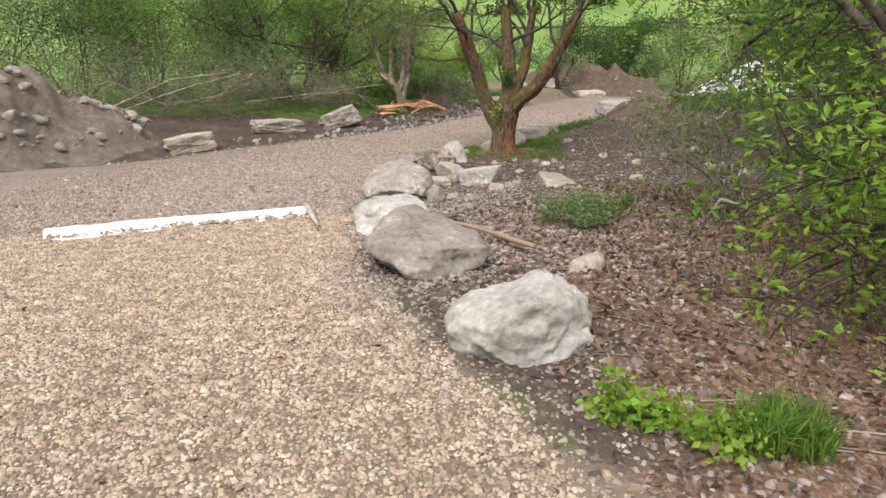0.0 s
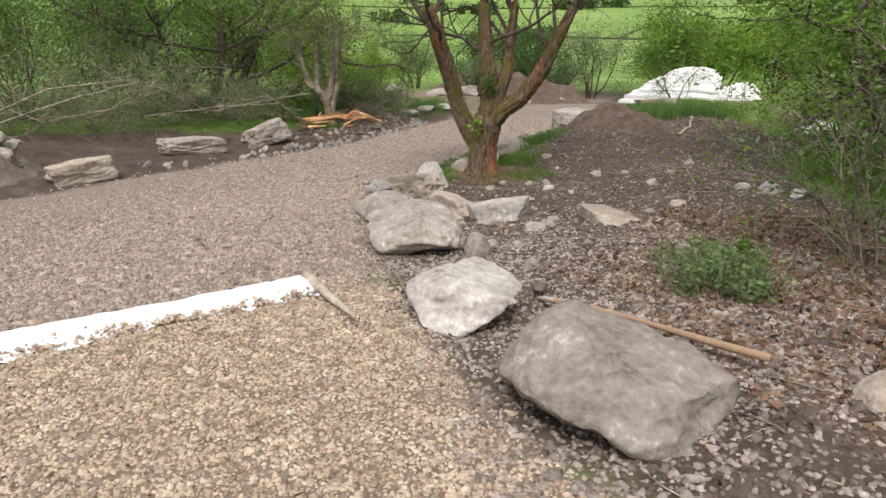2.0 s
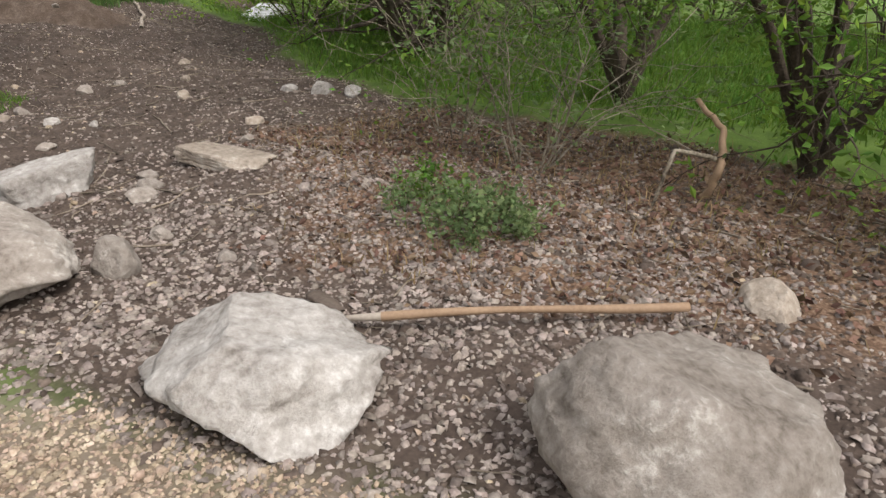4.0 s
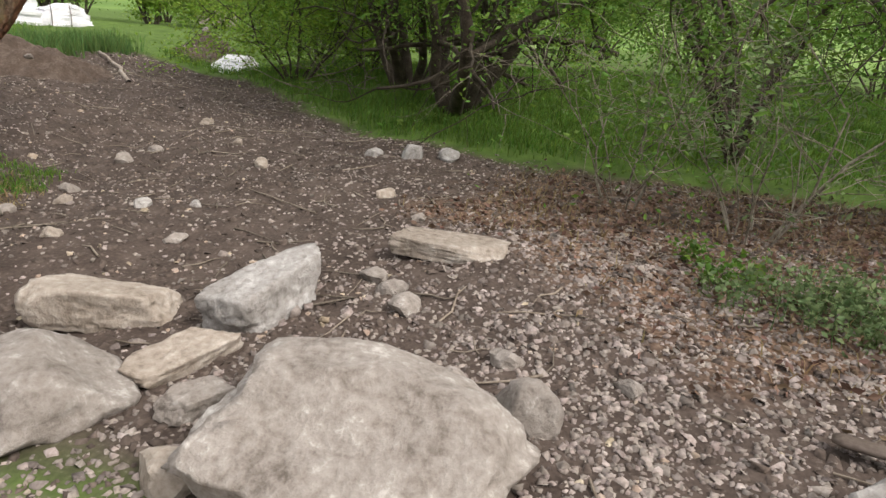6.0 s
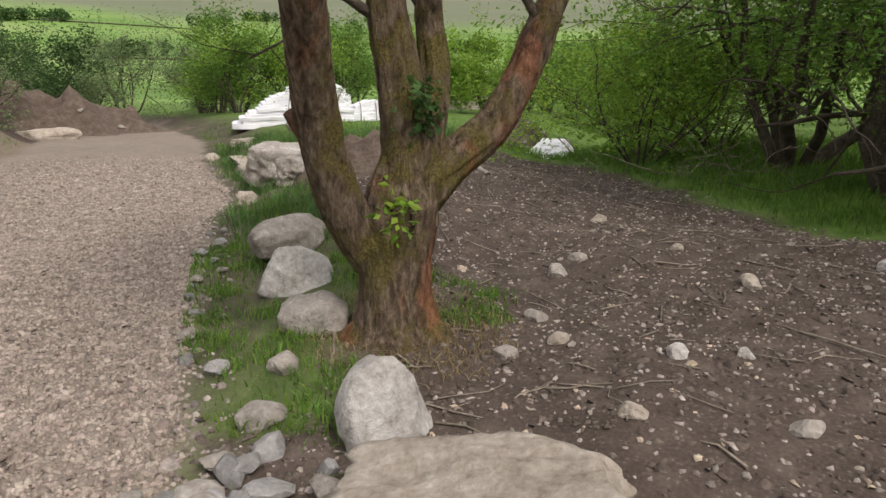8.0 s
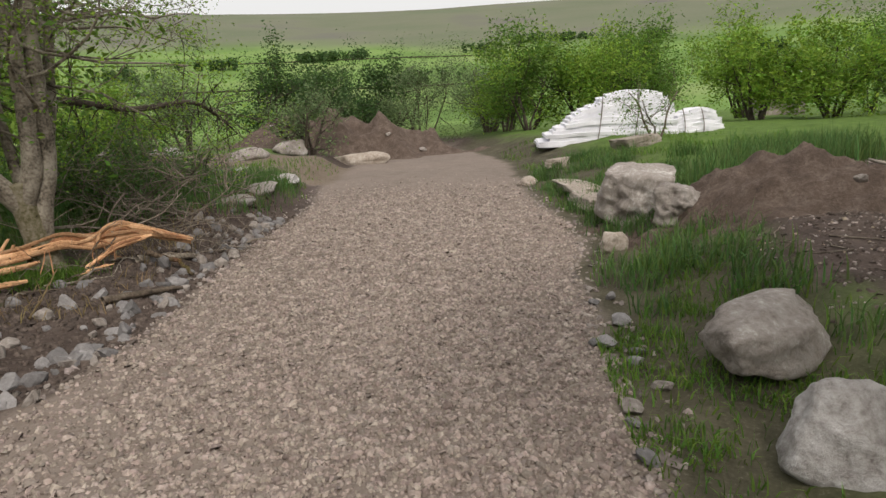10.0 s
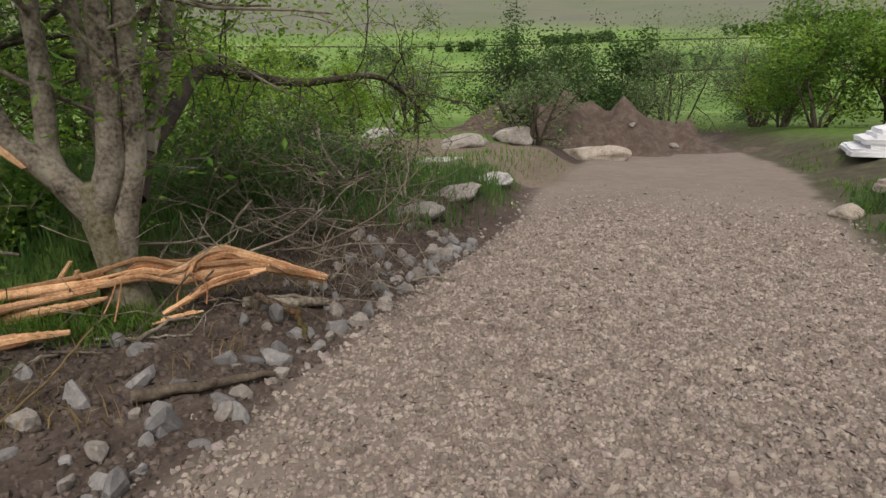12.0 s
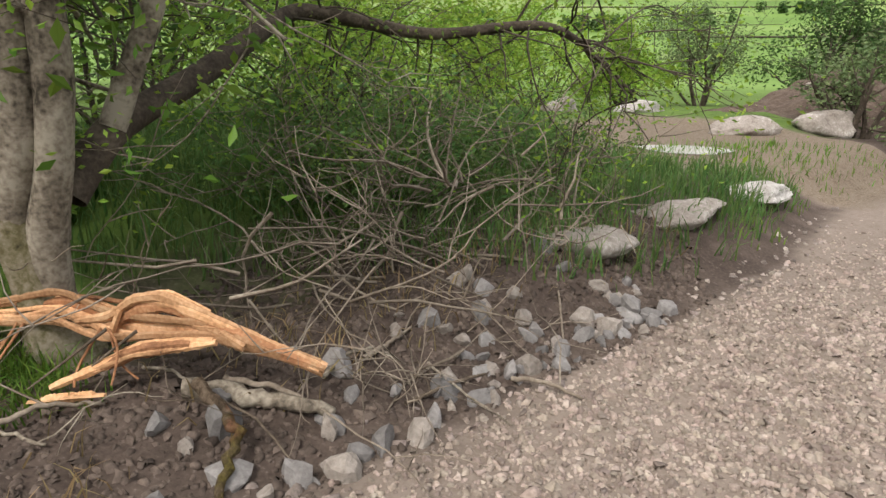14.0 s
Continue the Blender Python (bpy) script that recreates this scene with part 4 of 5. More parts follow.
# trees across the valley floor
FAR = "trees beyond the end of the road"
for k, (x, y, s, m, n) in enumerate([(6.2, 30.5, 1.5, LEAF_GREY, 1500), (10.6, 36.0, 2.2, LEAF_DARK, 5000), (16.0, 40.0, 3.6, LEAF_GREY, 5200), (17.5, 33.5, 2.8, LEAF, 6500), (19.5, 32.6, 2.7, LEAF_LIGHT, 6500), (22.5, 32.0, 2.8, LEAF, 6000),
                                     (24, 44, 3.0, LEAF_GREY, 5000), (28, 47, 3.0, LEAF_DARK, 5000), (20, 25, 2.0, LEAF_LIGHT, 5500), (23, 24, 2.2, LEAF_LIGHT, 5500), (25, 21, 2.4, LEAF, 5500), (21, 17, 2.6, LEAF, 5500), (26, 13, 3.0, LEAF, 5500), (20, 9, 3.0, LEAF, 6000),
                                     (2.6, 39.0, 1.7, LEAF_LIGHT, 4500), (-1.6, 36.0, 2.0, LEAF_LIGHT, 5000), (-5.0, 34.0, 2.6, LEAF_LIGHT, 6000), (-8.0, 31.0, 3.4, LEAF, 6000), (5.2, 41.0, 3.0, LEAF_GREY, 5000), (-12, 27, 3.6, LEAF_DARK, 6000), (13.5, 46, 3.0, LEAF_DARK, 5000), (33, 40, 3.2, LEAF, 5000), (36, 28, 3.4, LEAF, 5000), (13.2, 38.5, 2.2, LEAF_GREY, 5000), (20, 38, 2.6, LEAF_LIGHT, 5500), (26, 36, 2.8, LEAF, 5500), (27.5, 30, 2.8, LEAF_LIGHT, 5500), (29.5, 24, 2.8, LEAF, 5500), (30, 17, 3, LEAF_LIGHT, 5500), (22, 42, 3.2, LEAF_GREY, 5000), (9.2, 42, 2.6, LEAF_DARK, 5000), (31, 8, 3.2, LEAF, 5500)]):
    tree("tree", (x, y), stems_of(random.Random(200 + k), 6, s, 0.07, 0.5, 0.15), "leafy tree beyond the end of the gravel road", DARK_BARK, m, int(n * 1.5), 0.15 if m is not LEAF_GREY else 0.11, 200 + k, 3 if n > 2000 else 2, (3, 5), 0.08 * s, 0.16, 0.05)["group"] = FAR
tree("sapling", (10.2, 21.6), stems_of(random.Random(31), 3, 1.5, 0.03, 0.5, 0.03), "small young tree growing beside white sheets", BARK, LEAF, 1500, 0.055, 31, 2, (3, 5), 0.1, 0.16, 0.05)


def far_woods():
    """Clumps of dark trees on the far hillside."""
    g = np.random.default_rng(41)
    anchors = []
    for ang, dist, n in [(66, 520, 60), (63, 540, 50), (52, 560, 40), (48, 640, 60), (44, 640, 60), (75, 480, 50), (38, 600, 50), (58, 330, 30), (70, 300, 30), (82, 420, 40), (30, 420, 60), (20, 380, 60), (90, 380, 60), (100, 420, 60)]:
        a = math.radians(ang)
        cx, cy = 2 + dist * math.cos(a), 16 + dist * math.sin(a)
        n = n // 3
        px, py = cx + g.normal(0, 10, n), cy + g.normal(0, 6, n)
        for x, y, z in zip(px, py, ground_z(px, py)):
            for _ in range(5):
                anchors.append((x, y, z + g.uniform(1, 6)))
    v, t = leaves(np.array(anchors), 16000, 2.0, 43, 1.2, 0.1, 0.8)
    return tagged(part("far_woods", np_mesh("far_woods", v, t), LEAF_DARK), "dark clumps of trees on the far hillside", "trees", kind="stuff")


far_woods()


def field_wall(a0, a1, d0, d1, n=40):
    a = np.radians(np.linspace(a0, a1, n))
    d = np.linspace(d0, d1, n) + 7 * np.sin(np.linspace(0, 9, n) + a0)
    x, y = 2 + d * np.cos(a), 16 + d * np.sin(a)
    z = ground_z(x, y)
    pts = np.stack([x, y, z + 0.6], 1)
    ob = part("field_wall", np_mesh("field_wall", *tube(pts, np.full(n, 0.45), 4)), DARK_BARK)
    return tagged(ob, "dark dry-stone field wall on the far hillside", "wall", "field walls")


for w in ((38, 82, 310, 330), (50, 95, 520, 540), (62, 58, 330, 440)):
    field_wall(*w)


# ---- soil heaps ----
def heap(x, y, rx, ry, hgt, turn, label, seed, mat=SOIL, stones=0, name="soil_heap", big=0.27):
    n = 70
    u = np.linspace(-1.25, 1.25, n)
    gx, gy = np.meshgrid(u, u)
    c, s = math.cos(math.radians(turn)), math.sin(math.radians(turn))
    wx, wy = x + gx * rx * c - gy * ry * s, y + gx * rx * s + gy * ry * c
    d = np.hypot(gx, gy) + (vnoise(wx * 1.3, wy * 1.3, seed) - 0.5) * 0.5
    h = hgt * (1 - step(d, 0.0, 1.05)) * (0.75 + 0.5 * vnoise(wx * 2.2, wy * 2.2, seed + 1)) + ((vnoise(wx * 7, wy * 7, seed + 2) - 0.5) * 0.14 + (vnoise(wx * 15, wy * 15, seed + 3) - 0.5) * 0.08) * (1 - step(d, 0.8, 1.1))
    z = ground_z(wx.ravel(), wy.ravel()) + h.ravel() - 0.05 * step(d.ravel(), 0.95, 1.15)
    i = (np.arange(n - 1)[:, None] * n + np.arange(n - 1)[None]).ravel()
    tris = np.concatenate([np.stack([i, i + 1, i + n + 1], 1), np.stack([i, i + n + 1, i + n], 1)])
    root = tagged(part(name, np_mesh(name, np.stack([wx.ravel(), wy.ravel(), z], 1), tris, True), mat), label, "soil heap")
    g = np.random.default_rng(seed)
    if stones:
        pick = g.choice(np.flatnonzero(d.ravel() < 0.85), stones)
        for k in pick:
            q = part("stone", HEAP_STONES[g.integers(0, len(HEAP_STONES))], None, root)
            sc = 0.06 + (big - 0.06) * g.random() ** 1.6
            q.matrix_basis = Matrix.LocRotScale((wx.ravel()[k], wy.ravel()[k], z[k] - 0.2 * sc), Euler((g.uniform(-0.5, 0.5), g.uniform(-0.5, 0.5), g.uniform(0, 6))), (sc, sc * 0.8, sc * 0.6))
    return root


HEAP_STONES = [rock_mesh((1, 1, 1), 300 + k, 10, 0.03, 2) for k in range(5)]
for me in HEAP_STONES:
    me.materials.append(ROCK)
heap(-7.7, 13.2, 2.3, 1.5, 1.25, 45, "stony soil heap beyond the gravel road", 51, STONY, 140, big=0.36)
heap(8.3, 32.0, 4.2, 1.8, 1.25, -20, "dug soil heap at the road end", 53, SOIL, 20)
heap(5.25, 16.65, 1.6, 0.95, 0.52, -58, "reddish dug turf heap on the road verge", 55, SOIL, 6)
heap(11.2, 16.6, 1.4, 0.9, 0.5, 20, "rubble and soil heap behind rushes", 57, SOIL, 14)
heap(-3.2, 20.7, 0.8, 0.6, 1.15, 20, "upturned root plate caked with soil", 59, SOIL, 4, "root_plate")

# ---- rocks on the road verges ----
VERGE = "rocks along the road verge"
slab(5.30, 18.25, (1.35, 0.85, 0.74), 35, ROCK, "big cracked grey rock on the road verge", 71, (8, -5), VERGE, 0.0, "boulder", 0.04)
slab(4.80, 17.15, (0.95, 0.5, 0.46), 25, ROCK, "low brown-grey rock beside dug soil", 73, (0, 6), VERGE, 0.0, "boulder", 0.06)
boulder(3.95, 17.35, (0.34, 0.30, 0.24), 10, TAN_ROCK, "small tan rock in verge grass", 76, 0.15, group=VERGE)
slab(6.45, 20.2, (1.7, 0.5, 0.18), 60, TAN_ROCK, "flat pale slab rock on the verge", 77, (0, 3), VERGE)
slab(5.75, 19.3, (1.0, 0.45, 0.20), 58, TAN_ROCK, "flat pale slab rock on the verge", 78, (3, 0), VERGE)
slab(8.3, 22.5, (0.8, 0.5, 0.22), 30, TAN_ROCK, "flat pale slab rock on the verge", 80, (0, 0), VERGE)
slab(9.6, 21.6, (1.6, 0.5, 0.30), 10, TAN_ROCK, "long pale slab beside the young tree", 82, (0, 0), VERGE)
boulder(7.0, 22.0, (0.7, 0.4, 0.2), 40, TAN_ROCK, "low pale stone beside the white sheets", 79, 0.2, group=VERGE)
boulder(1.62, 22.2, (0.85, 0.45, 0.19), 35, ROCK, "low rounded grey rock in verge grass", 81, 0.28, group=VERGE)
boulder(2.40, 23.3, (1.05, 0.5, 0.20), 40, ROCK, "flat grey rock in verge grass", 83, 0.28, group=VERGE)
boulder(3.20, 24.55, (1.05, 0.5, 0.20), 40, PALE_ROCK, "flat pale rock at the road corner", 85, 0.25, group=VERGE)
boulder(4.1, 29.2, (1.2, 0.6, 0.4), 20, ROCK, "grey rock beside the gravel pad", 87, 0.2, group=VERGE)
boulder(5.6, 30.2, (1.2, 0.7, 0.5), 20, ROCK, "grey rock beside the gravel pad", 88, 0.2, group=VERGE)
boulder(7.4, 29.6, (1.8, 0.5, 0.45), 140, TAN_ROCK, "long pale rock in front of the soil heap", 89, 0.2, group=VERGE)
boulder(1.0, 30.8, (1.0, 0.6, 0.4), 60, ROCK, "grey rock beyond the gravel pad", 90, 0.2, group=VERGE)
boulder(2.6, 31.6, (1.1, 0.5, 0.35), 10, PALE_ROCK, "pale rock beyond the gravel pad", 92, 0.2, group=VERGE)
boulder(10.5, 33.5, (0.9, 0.5, 0.3), 10, PALE_ROCK, "pale rock beside the road end", 93, 0.2, group=VERGE)

# puddle on the pad, its whitish sky reflection put into the base colour
bm = bmesh.new()
ring = [bm.verts.new((0.62 * math.cos(a) * (1 + 0.15 * math.sin(3 * a)), 0.42 * math.sin(a), 0)) for a in np.linspace(0, 2 * math.pi, 28, endpoint=False)]
bm.faces.new(ring)
puddle = part("puddle", bm, GLARE_WATER)
puddle.location = (2.9, 27.0, gz(2.9, 27.0) + 0.012)
tagged(puddle, "shallow puddle on the gravel pad, sky glare painted into its colour", "puddle")


# ---- white membrane strip ----
def strip():
    n, m = 60, 8
    a, b = np.array((-3.75, 6.42)), np.array((-1.5, 7.5))
    d = (b - a) / np.linalg.norm(b - a)
    side = np.array((d[1], -d[0]))
    u, w = np.meshgrid(np.linspace(0, 1, n), np.linspace(0, 1, m))
    edge = (vnoise(u * 30, w * 2, 61) - 0.5) * 0.14
    wide = 0.36 + 0.06 * np.sin(u * 9)
    p = a + (b - a) * u[..., None] + side * ((w - 0.3) * wide + edge * (w > 0.8))[..., None]
    z = ground_z(p[..., 0].ravel(), p[..., 1].ravel()).reshape(u.shape) + 0.055 - 0.035 * (w - 0.35) ** 2 * 4 + 0.012 * vnoise(u * 40, w * 4, 62)
    i = (np.arange(m - 1)[:, None] * n + np.arange(n - 1)[None]).ravel()
    tris = np.concatenate([np.stack([i, i + 1, i + n + 1], 1), np.stack([i, i + n + 1, i + n], 1)])
    root = tagged(part("membrane_strip", np_mesh("membrane_strip", np.concatenate([p, z[..., None]], -1), tris, True), MEMBRANE), "white ground membrane edge showing through gravel", "membrane")
    t = np.linspace(0, 1, 20)
    px, py = -1.53 + 0.28 * t, 7.56 - 1.0 * t
    q = np.stack([px, py, ground_z(px, py) + 0.045], 1)
    v, f = tube(q, np.linspace(0.05, 0.012, 20), 6)
    part("flap", np_mesh("flap", v, f, True), TAN_ROCK, root, "grit-covered membrane flap")
    return root


strip()


# ---- hoe ----
def hoe():
    a, b = np.array((-0.04, 6.60, gz(-0.04, 6.60) + 0.06)), np.array((0.60, 5.25, gz(0.60, 5.25) + 0.10))
    root = tagged(new("hoe"), "long wooden-handled hoe lying behind boulders", "hoe")
    root.location = tuple(a)
    f = np.linspace(0, 1, 16)[:, None]
    d = (b - a) / np.linalg.norm(b - a)
    n = np.array((-d[1], d[0], 0))
    part("handle", np_mesh("handle", *tube((b - a) * (0.10 + 0.90 * f) + np.array([0, 0, 0.012]) * np.sin(f * 5), 0.019 + 0.003 * np.cos(f[:, 0] * 7), 12), True), HANDLE, root)
    g = f[::2]
    part("neck", np_mesh("neck", *tube((b - a) * (0.11 - 0.15 * g) + n * 0.05 * g ** 2 - np.array([0, 0, 0.035]) * g ** 2, np.linspace(0.021, 0.013, 8), 10), True), PALE_STEEL, root, "pale worn steel neck")
    v, t = tube(n * 0.05 - d * 0.05 + (n * 0.23 - d * 0.19) * (g - 0.12) + np.array([0, 0, 0.022]) - np.array([0, 0, 0.02]) * g, np.interp(g[:, 0], (0, 0.3, 0.8, 1), (0.018, 0.045, 0.05, 0.02)), 8)
    mid = np.concatenate([np.repeat(v[:-1].reshape(8, 8, 3).mean(1), 8, 0), v[-1:]])
    v = mid + (v - mid) * np.array([1, 1, 0.35])
    part("blade", np_mesh("blade", v, t, True), STEEL, root, "dark rusty steel blade")
    return root


hoe()


# ---- split timber and broken branches ----
def split_timber():
    """A limb torn lengthwise: a stripped pole, ragged strands, loose planks and upright shards."""
    r = random.Random(77)
    root = tagged(new("split_timber"), "splintered orange broken tree limb lying on the bank", "broken branch")
    base = np.array((-0.92, 20.05, gz(-0.92, 20.05)))
    root.location = tuple(base)

    def smooth(points, n):
        p = np.array(points, float)
        f = np.linspace(0, len(p) - 1, n)
        q = np.stack([np.interp(f, np.arange(len(p)), p[:, i]) for i in range(3)], 1)
        for _ in range(2):
            q[1:-1] = (q[:-2] + 2 * q[1:-1] + q[2:]) / 4
        return q

    def rested(q, over=0.015):
        q[:, 2] = np.maximum(q[:, 2], ground_z(q[:, 0], q[:, 1]) + over)
        return q - base

    def strands(points, count, wide, spread, thick=0.010, ragged=0.3):
        for k in range(count):
            a, b = (0.0, 1.0) if k < count * 0.4 else sorted((r.uniform(0, ragged), r.uniform(1 - ragged, 1)))
            q = smooth(points, 40)
            q = q[int(a * 39):int(b * 39) + 1]
            t = np.linspace(0, 1, len(q))
            fan = 0.55 + 0.75 * np.sin(t * math.pi)
            q = q + np.array([0, r.uniform(-spread, spread), r.uniform(-spread, spread)]) * fan[:, None]
            q[:, 2] += np.sin(t * r.uniform(3, 9) + r.uniform(0, 6)) * spread * 0.35
            q[:, 1] += np.sin(t * r.uniform(3, 9) + r.uniform(0, 6)) * spread * 0.3
            w = wide * r.uniform(0.4, 1.3) * (0.35 + 0.65 * np.sin(np.clip(t, 0.02, 0.98) * math.pi) ** 0.5) * np.array([r.uniform(0.8, 1.2) for _ in t])
            part("splinter", np_mesh("splinter", *ribbon(rested(q), w, thick * r.uniform(0.6, 1.4))), (SPLIT, SPLIT, SPLIT, SPLIT_DARK)[k % 4], root)

    pole = smooth([(-2.95, 19.82, -0.22), (-2.28, 19.88, -0.16), (-1.53, 19.95, -0.11), (-0.80, 20.06, -0.08)], 40)
    rough_r = np.array([r.uniform(0.93, 1.07) for _ in range(40)])
    part("bark", np_mesh("bark", *tube(rested(pole[:14].copy(), 0.05), 0.047 * rough_r[:14], 12), True), PALE_BARK, root, "grey bark-covered end of the limb")
    part("pole", np_mesh("pole", *tube(rested(pole[13:].copy(), 0.05), np.linspace(0.043, 0.028, 27) * rough_r[13:], 12), True), SPLIT, root, "stripped orange wood")
    strands([(-1.6, 19.95, -0.10), (-0.92, 20.05, -0.08), (-0.59, 20.1, -0.01), (-0.35, 20.1, -0.07), (-0.05, 20.1, -0.05), (0.16, 20.12, -0.06), (0.57, 20.18, -0.225)], 15, 0.024, 0.045)
    strands([(-0.50, 20.08, -0.09), (-0.34, 20.1, -0.06), (-0.20, 20.1, 0.04), (-0.08, 20.1, 0.065), (0.14, 20.12, -0.02), (0.57, 20.18, -0.215)], 9, 0.026, 0.028)
    strands([(0.05, 20.1, -0.04), (0.25, 20.12, -0.08), (0.59, 20.18, -0.225)], 5, 0.036, 0.018, 0.02, 0.1)
    strands([(-1.56, 19.80, -0.25), (-1.2, 19.87, -0.20), (-0.80, 19.96, -0.16)], 5, 0.024, 0.02, 0.018)
    strands([(-1.50, 19.60, -0.30), (-1.50, 19.68, -0.20), (-1.36, 19.80, -0.15), (-0.86, 19.97, -0.12)], 7, 0.02, 0.025)
    strands([(-1.62, 19.50, -0.28), (-1.3, 19.54, -0.26), (-0.92, 19.6, -0.25)], 4, 0.026, 0.015, 0.02)
    strands([(-0.46, 19.84, -0.27), (-0.16, 19.98, -0.14), (0.18, 20.05, -0.08)], 5, 0.03, 0.014, 0.016)
    strands([(-0.52, 19.78, -0.30), (-0.22, 19.86, -0.27)], 2, 0.018, 0.01, 0.014)
    for x, z, lean in ((-1.12, 0.16, 0.12), (-1.02, 0.10, 0.05), (-0.92, 0.08, -0.04), (-0.32, 0.10, 0.05), (0.30, 0.06, -0.1)):
        foot = np.array((x, 20.05, np.interp(x, (-1.2, 0.3), (-0.09, -0.10))))
        q = foot + np.linspace(0, 1, 6)[:, None] * np.array((lean, r.uniform(-0.03, 0.03), z))
        part("shard", np_mesh("shard", *ribbon(q - base, np.linspace(0.022, 0.004, 6), 0.016)), SPLIT, root, "upright torn shard")
    for k in range(10):
        x = r.uniform(-1.5, 0.3)
        p = np.array([x, 20.0, np.interp(x, (-1.5, -0.1, 0.5), (-0.12, -0.05, -0.2))])
        t = np.linspace(0, 1, 10)[:, None]
        e = np.array([r.uniform(-0.25, 0.3), r.uniform(-0.25, 0.0), -0.18])
        q = p + e * t + np.array([0.06, 0.0, 0.05]) * np.sin(t * 3.1) * r.uniform(-1, 1)
        part("bark_strip", np_mesh("bark_strip", *ribbon(rested(q), 0.008 * (1.2 - t[:, 0]), 0.005)), (BARK, SPLIT_DARK)[k % 2], root, "thin hanging bark strip")
    return root


split_timber()


def stick(points, radius, mat, label, name="fallen_branch", kids=0, seed=0):
    r = random.Random(seed)
    p = np.array([(x, y, gz(x, y) + z) for x, y, z in points])
    f = np.linspace(0, len(p) - 1, 5 * len(p))
    q = np.stack([np.interp(f, np.arange(len(p)), p[:, i]) for i in range(3)], 1) + np.array([[r.gauss(0, radius * 0.25) for _ in range(3)] for _ in f])
    out = [(q, np.linspace(radius, radius * 0.55, len(q)), 8)]
    for k in range(kids):
        i = r.randint(len(q) // 4, len(q) - 1)
        grow(r, q[i], (r.gauss(0, 1), r.gauss(0, 1), abs(r.gauss(0.1, 0.4))), r.uniform(0.3, 0.8), radius * 0.4, 1, out, [], 0.2, 0, (2, 4))
    return tagged(part(name, np_mesh(name, *joined([tube(*b) for b in out]), True), mat), label, "branch")


stick([(-0.45, 18.85, 0.04), (-0.1, 18.95, 0.05), (0.22, 19.15, 0.04)], 0.035, BARK, "short barked log lying along the gravel edge", "log")
stick([(0.1, 20.0, 0.12), (0.36, 19.85, 0.10), (0.42, 19.6, 0.03)], 0.03, MOSSY, "mossy broken stub lying under split timber")
stick([(0.0, 20.05, 0.04), (0.3, 20.1, 0.05), (0.62, 20.15, 0.05)], 0.05, PALE_BARK, "pale barked log end on the bank", "log")
stick([(-0.95, 18.65, 0.02), (-0.85, 19.0, 0.06), (-0.7, 19.3, 0.22)], 0.009, STRAW, "thin yellow dry stick leaning on soil")
stick([(-1.3, 18.7, 0.03), (-1.35, 19.2, 0.1), (-1.55, 19.6, 0.15)], 0.035, BARK, "dead branch lying on stony soil")
stick([(-3.4, 20.5, 0.2), (-2.4, 20.4, 0.3), (-1.4, 20.35, 0.22)], 0.022, PALE_BARK, "bare pale pole lying behind split timber")
stick([(-3.2, 19.8, 0.05), (-2.2, 19.9, 0.12), (-1.2, 19.85, 0.1)], 0.03, TWIG, "bare branch lying under split timber", kids=3, seed=5)
stick([(2.1, 9.9, 0.02), (2.6, 10.6, 0.02), (3.0, 11.4, 0.02)], 0.008, TWIG, "thin stick lying on dark soil", seed=2)
stick([(2.0, 13.2, 0.02), (1.2, 13.3, 0.02), (0.7, 12.9, 0.02)], 0.014, TWIG, "dead stick lying beside the tree foot", seed=3)
stick([(1.0, 13.62, 0.03), (1.25, 13.4, 0.04)], 0.018, SPLIT, "pale split wood chip beside the tree foot", "wood_chip")
stick([(6.2, 14.9, 0.03), (7.0, 15.7, 0.05), (7.6, 16.6, 0.05)], 0.035, TAN_ROCK, "pale dead pole lying on soil", "log")
stick([(2.45, 5.3, -0.02), (2.4, 5.25, 0.22), (2.62, 5.3, 0.45), (2.75, 5.5, 0.62)], 0.032, HANDLE, "broken orange-brown tree stub at the bank", "stump", 0, 8)
stick([(2.4, 5.3, 0.3), (2.15, 5.55, 0.42), (2.0, 5.6, 0.05)], 0.018, PALE_BARK, "pale curved root at the broken stub", "root", 1, 4)
for k in range(9):
    r = random.Random(400 + k)
    x, y = r.uniform(-9, -2.5), 0
    y = 0.9 * x + 22.0 + r.uniform(-0.6, 1.4)
    stick([(x, y, 0.3), (x + r.uniform(0.8, 1.6), y + r.uniform(-0.2, 0.5), r.uniform(0.5, 1.0)), (x + r.uniform(2, 3), y + r.uniform(0, 1.0), r.uniform(0.15, 1.4))], 0.022, PALE_BARK, "long pale felled branch in the roadside brush", "felled_branch", 9, 420 + k)


def brush_pile(x0, y0, x1, y1, hgt, n, seed, label):
    r = random.Random(seed)
    out = []
    for k in range(n):
        f = r.random()
        x, y = x0 + (x1 - x0) * f + r.gauss(0, 0.22), y0 + (y1 - y0) * f + r.gauss(0, 0.25)
        z = gz(x, y) + r.random() ** 1.5 * hgt
        grow(r, (x, y, z), (r.gauss(-0.6, 0.8), r.gauss(0, 0.7), r.gauss(0.05, 0.35)), r.uniform(0.5, 1.3), r.uniform(0.005, 0.013), 2, out, [], 0.16, 0.0, (2, 3), 0.55)
    return tagged(part("brush_pile", np_mesh("brush_pile", *joined([tube(p, q, 4) for p, q, s in out]), True), TWIG), label, "brush pile")


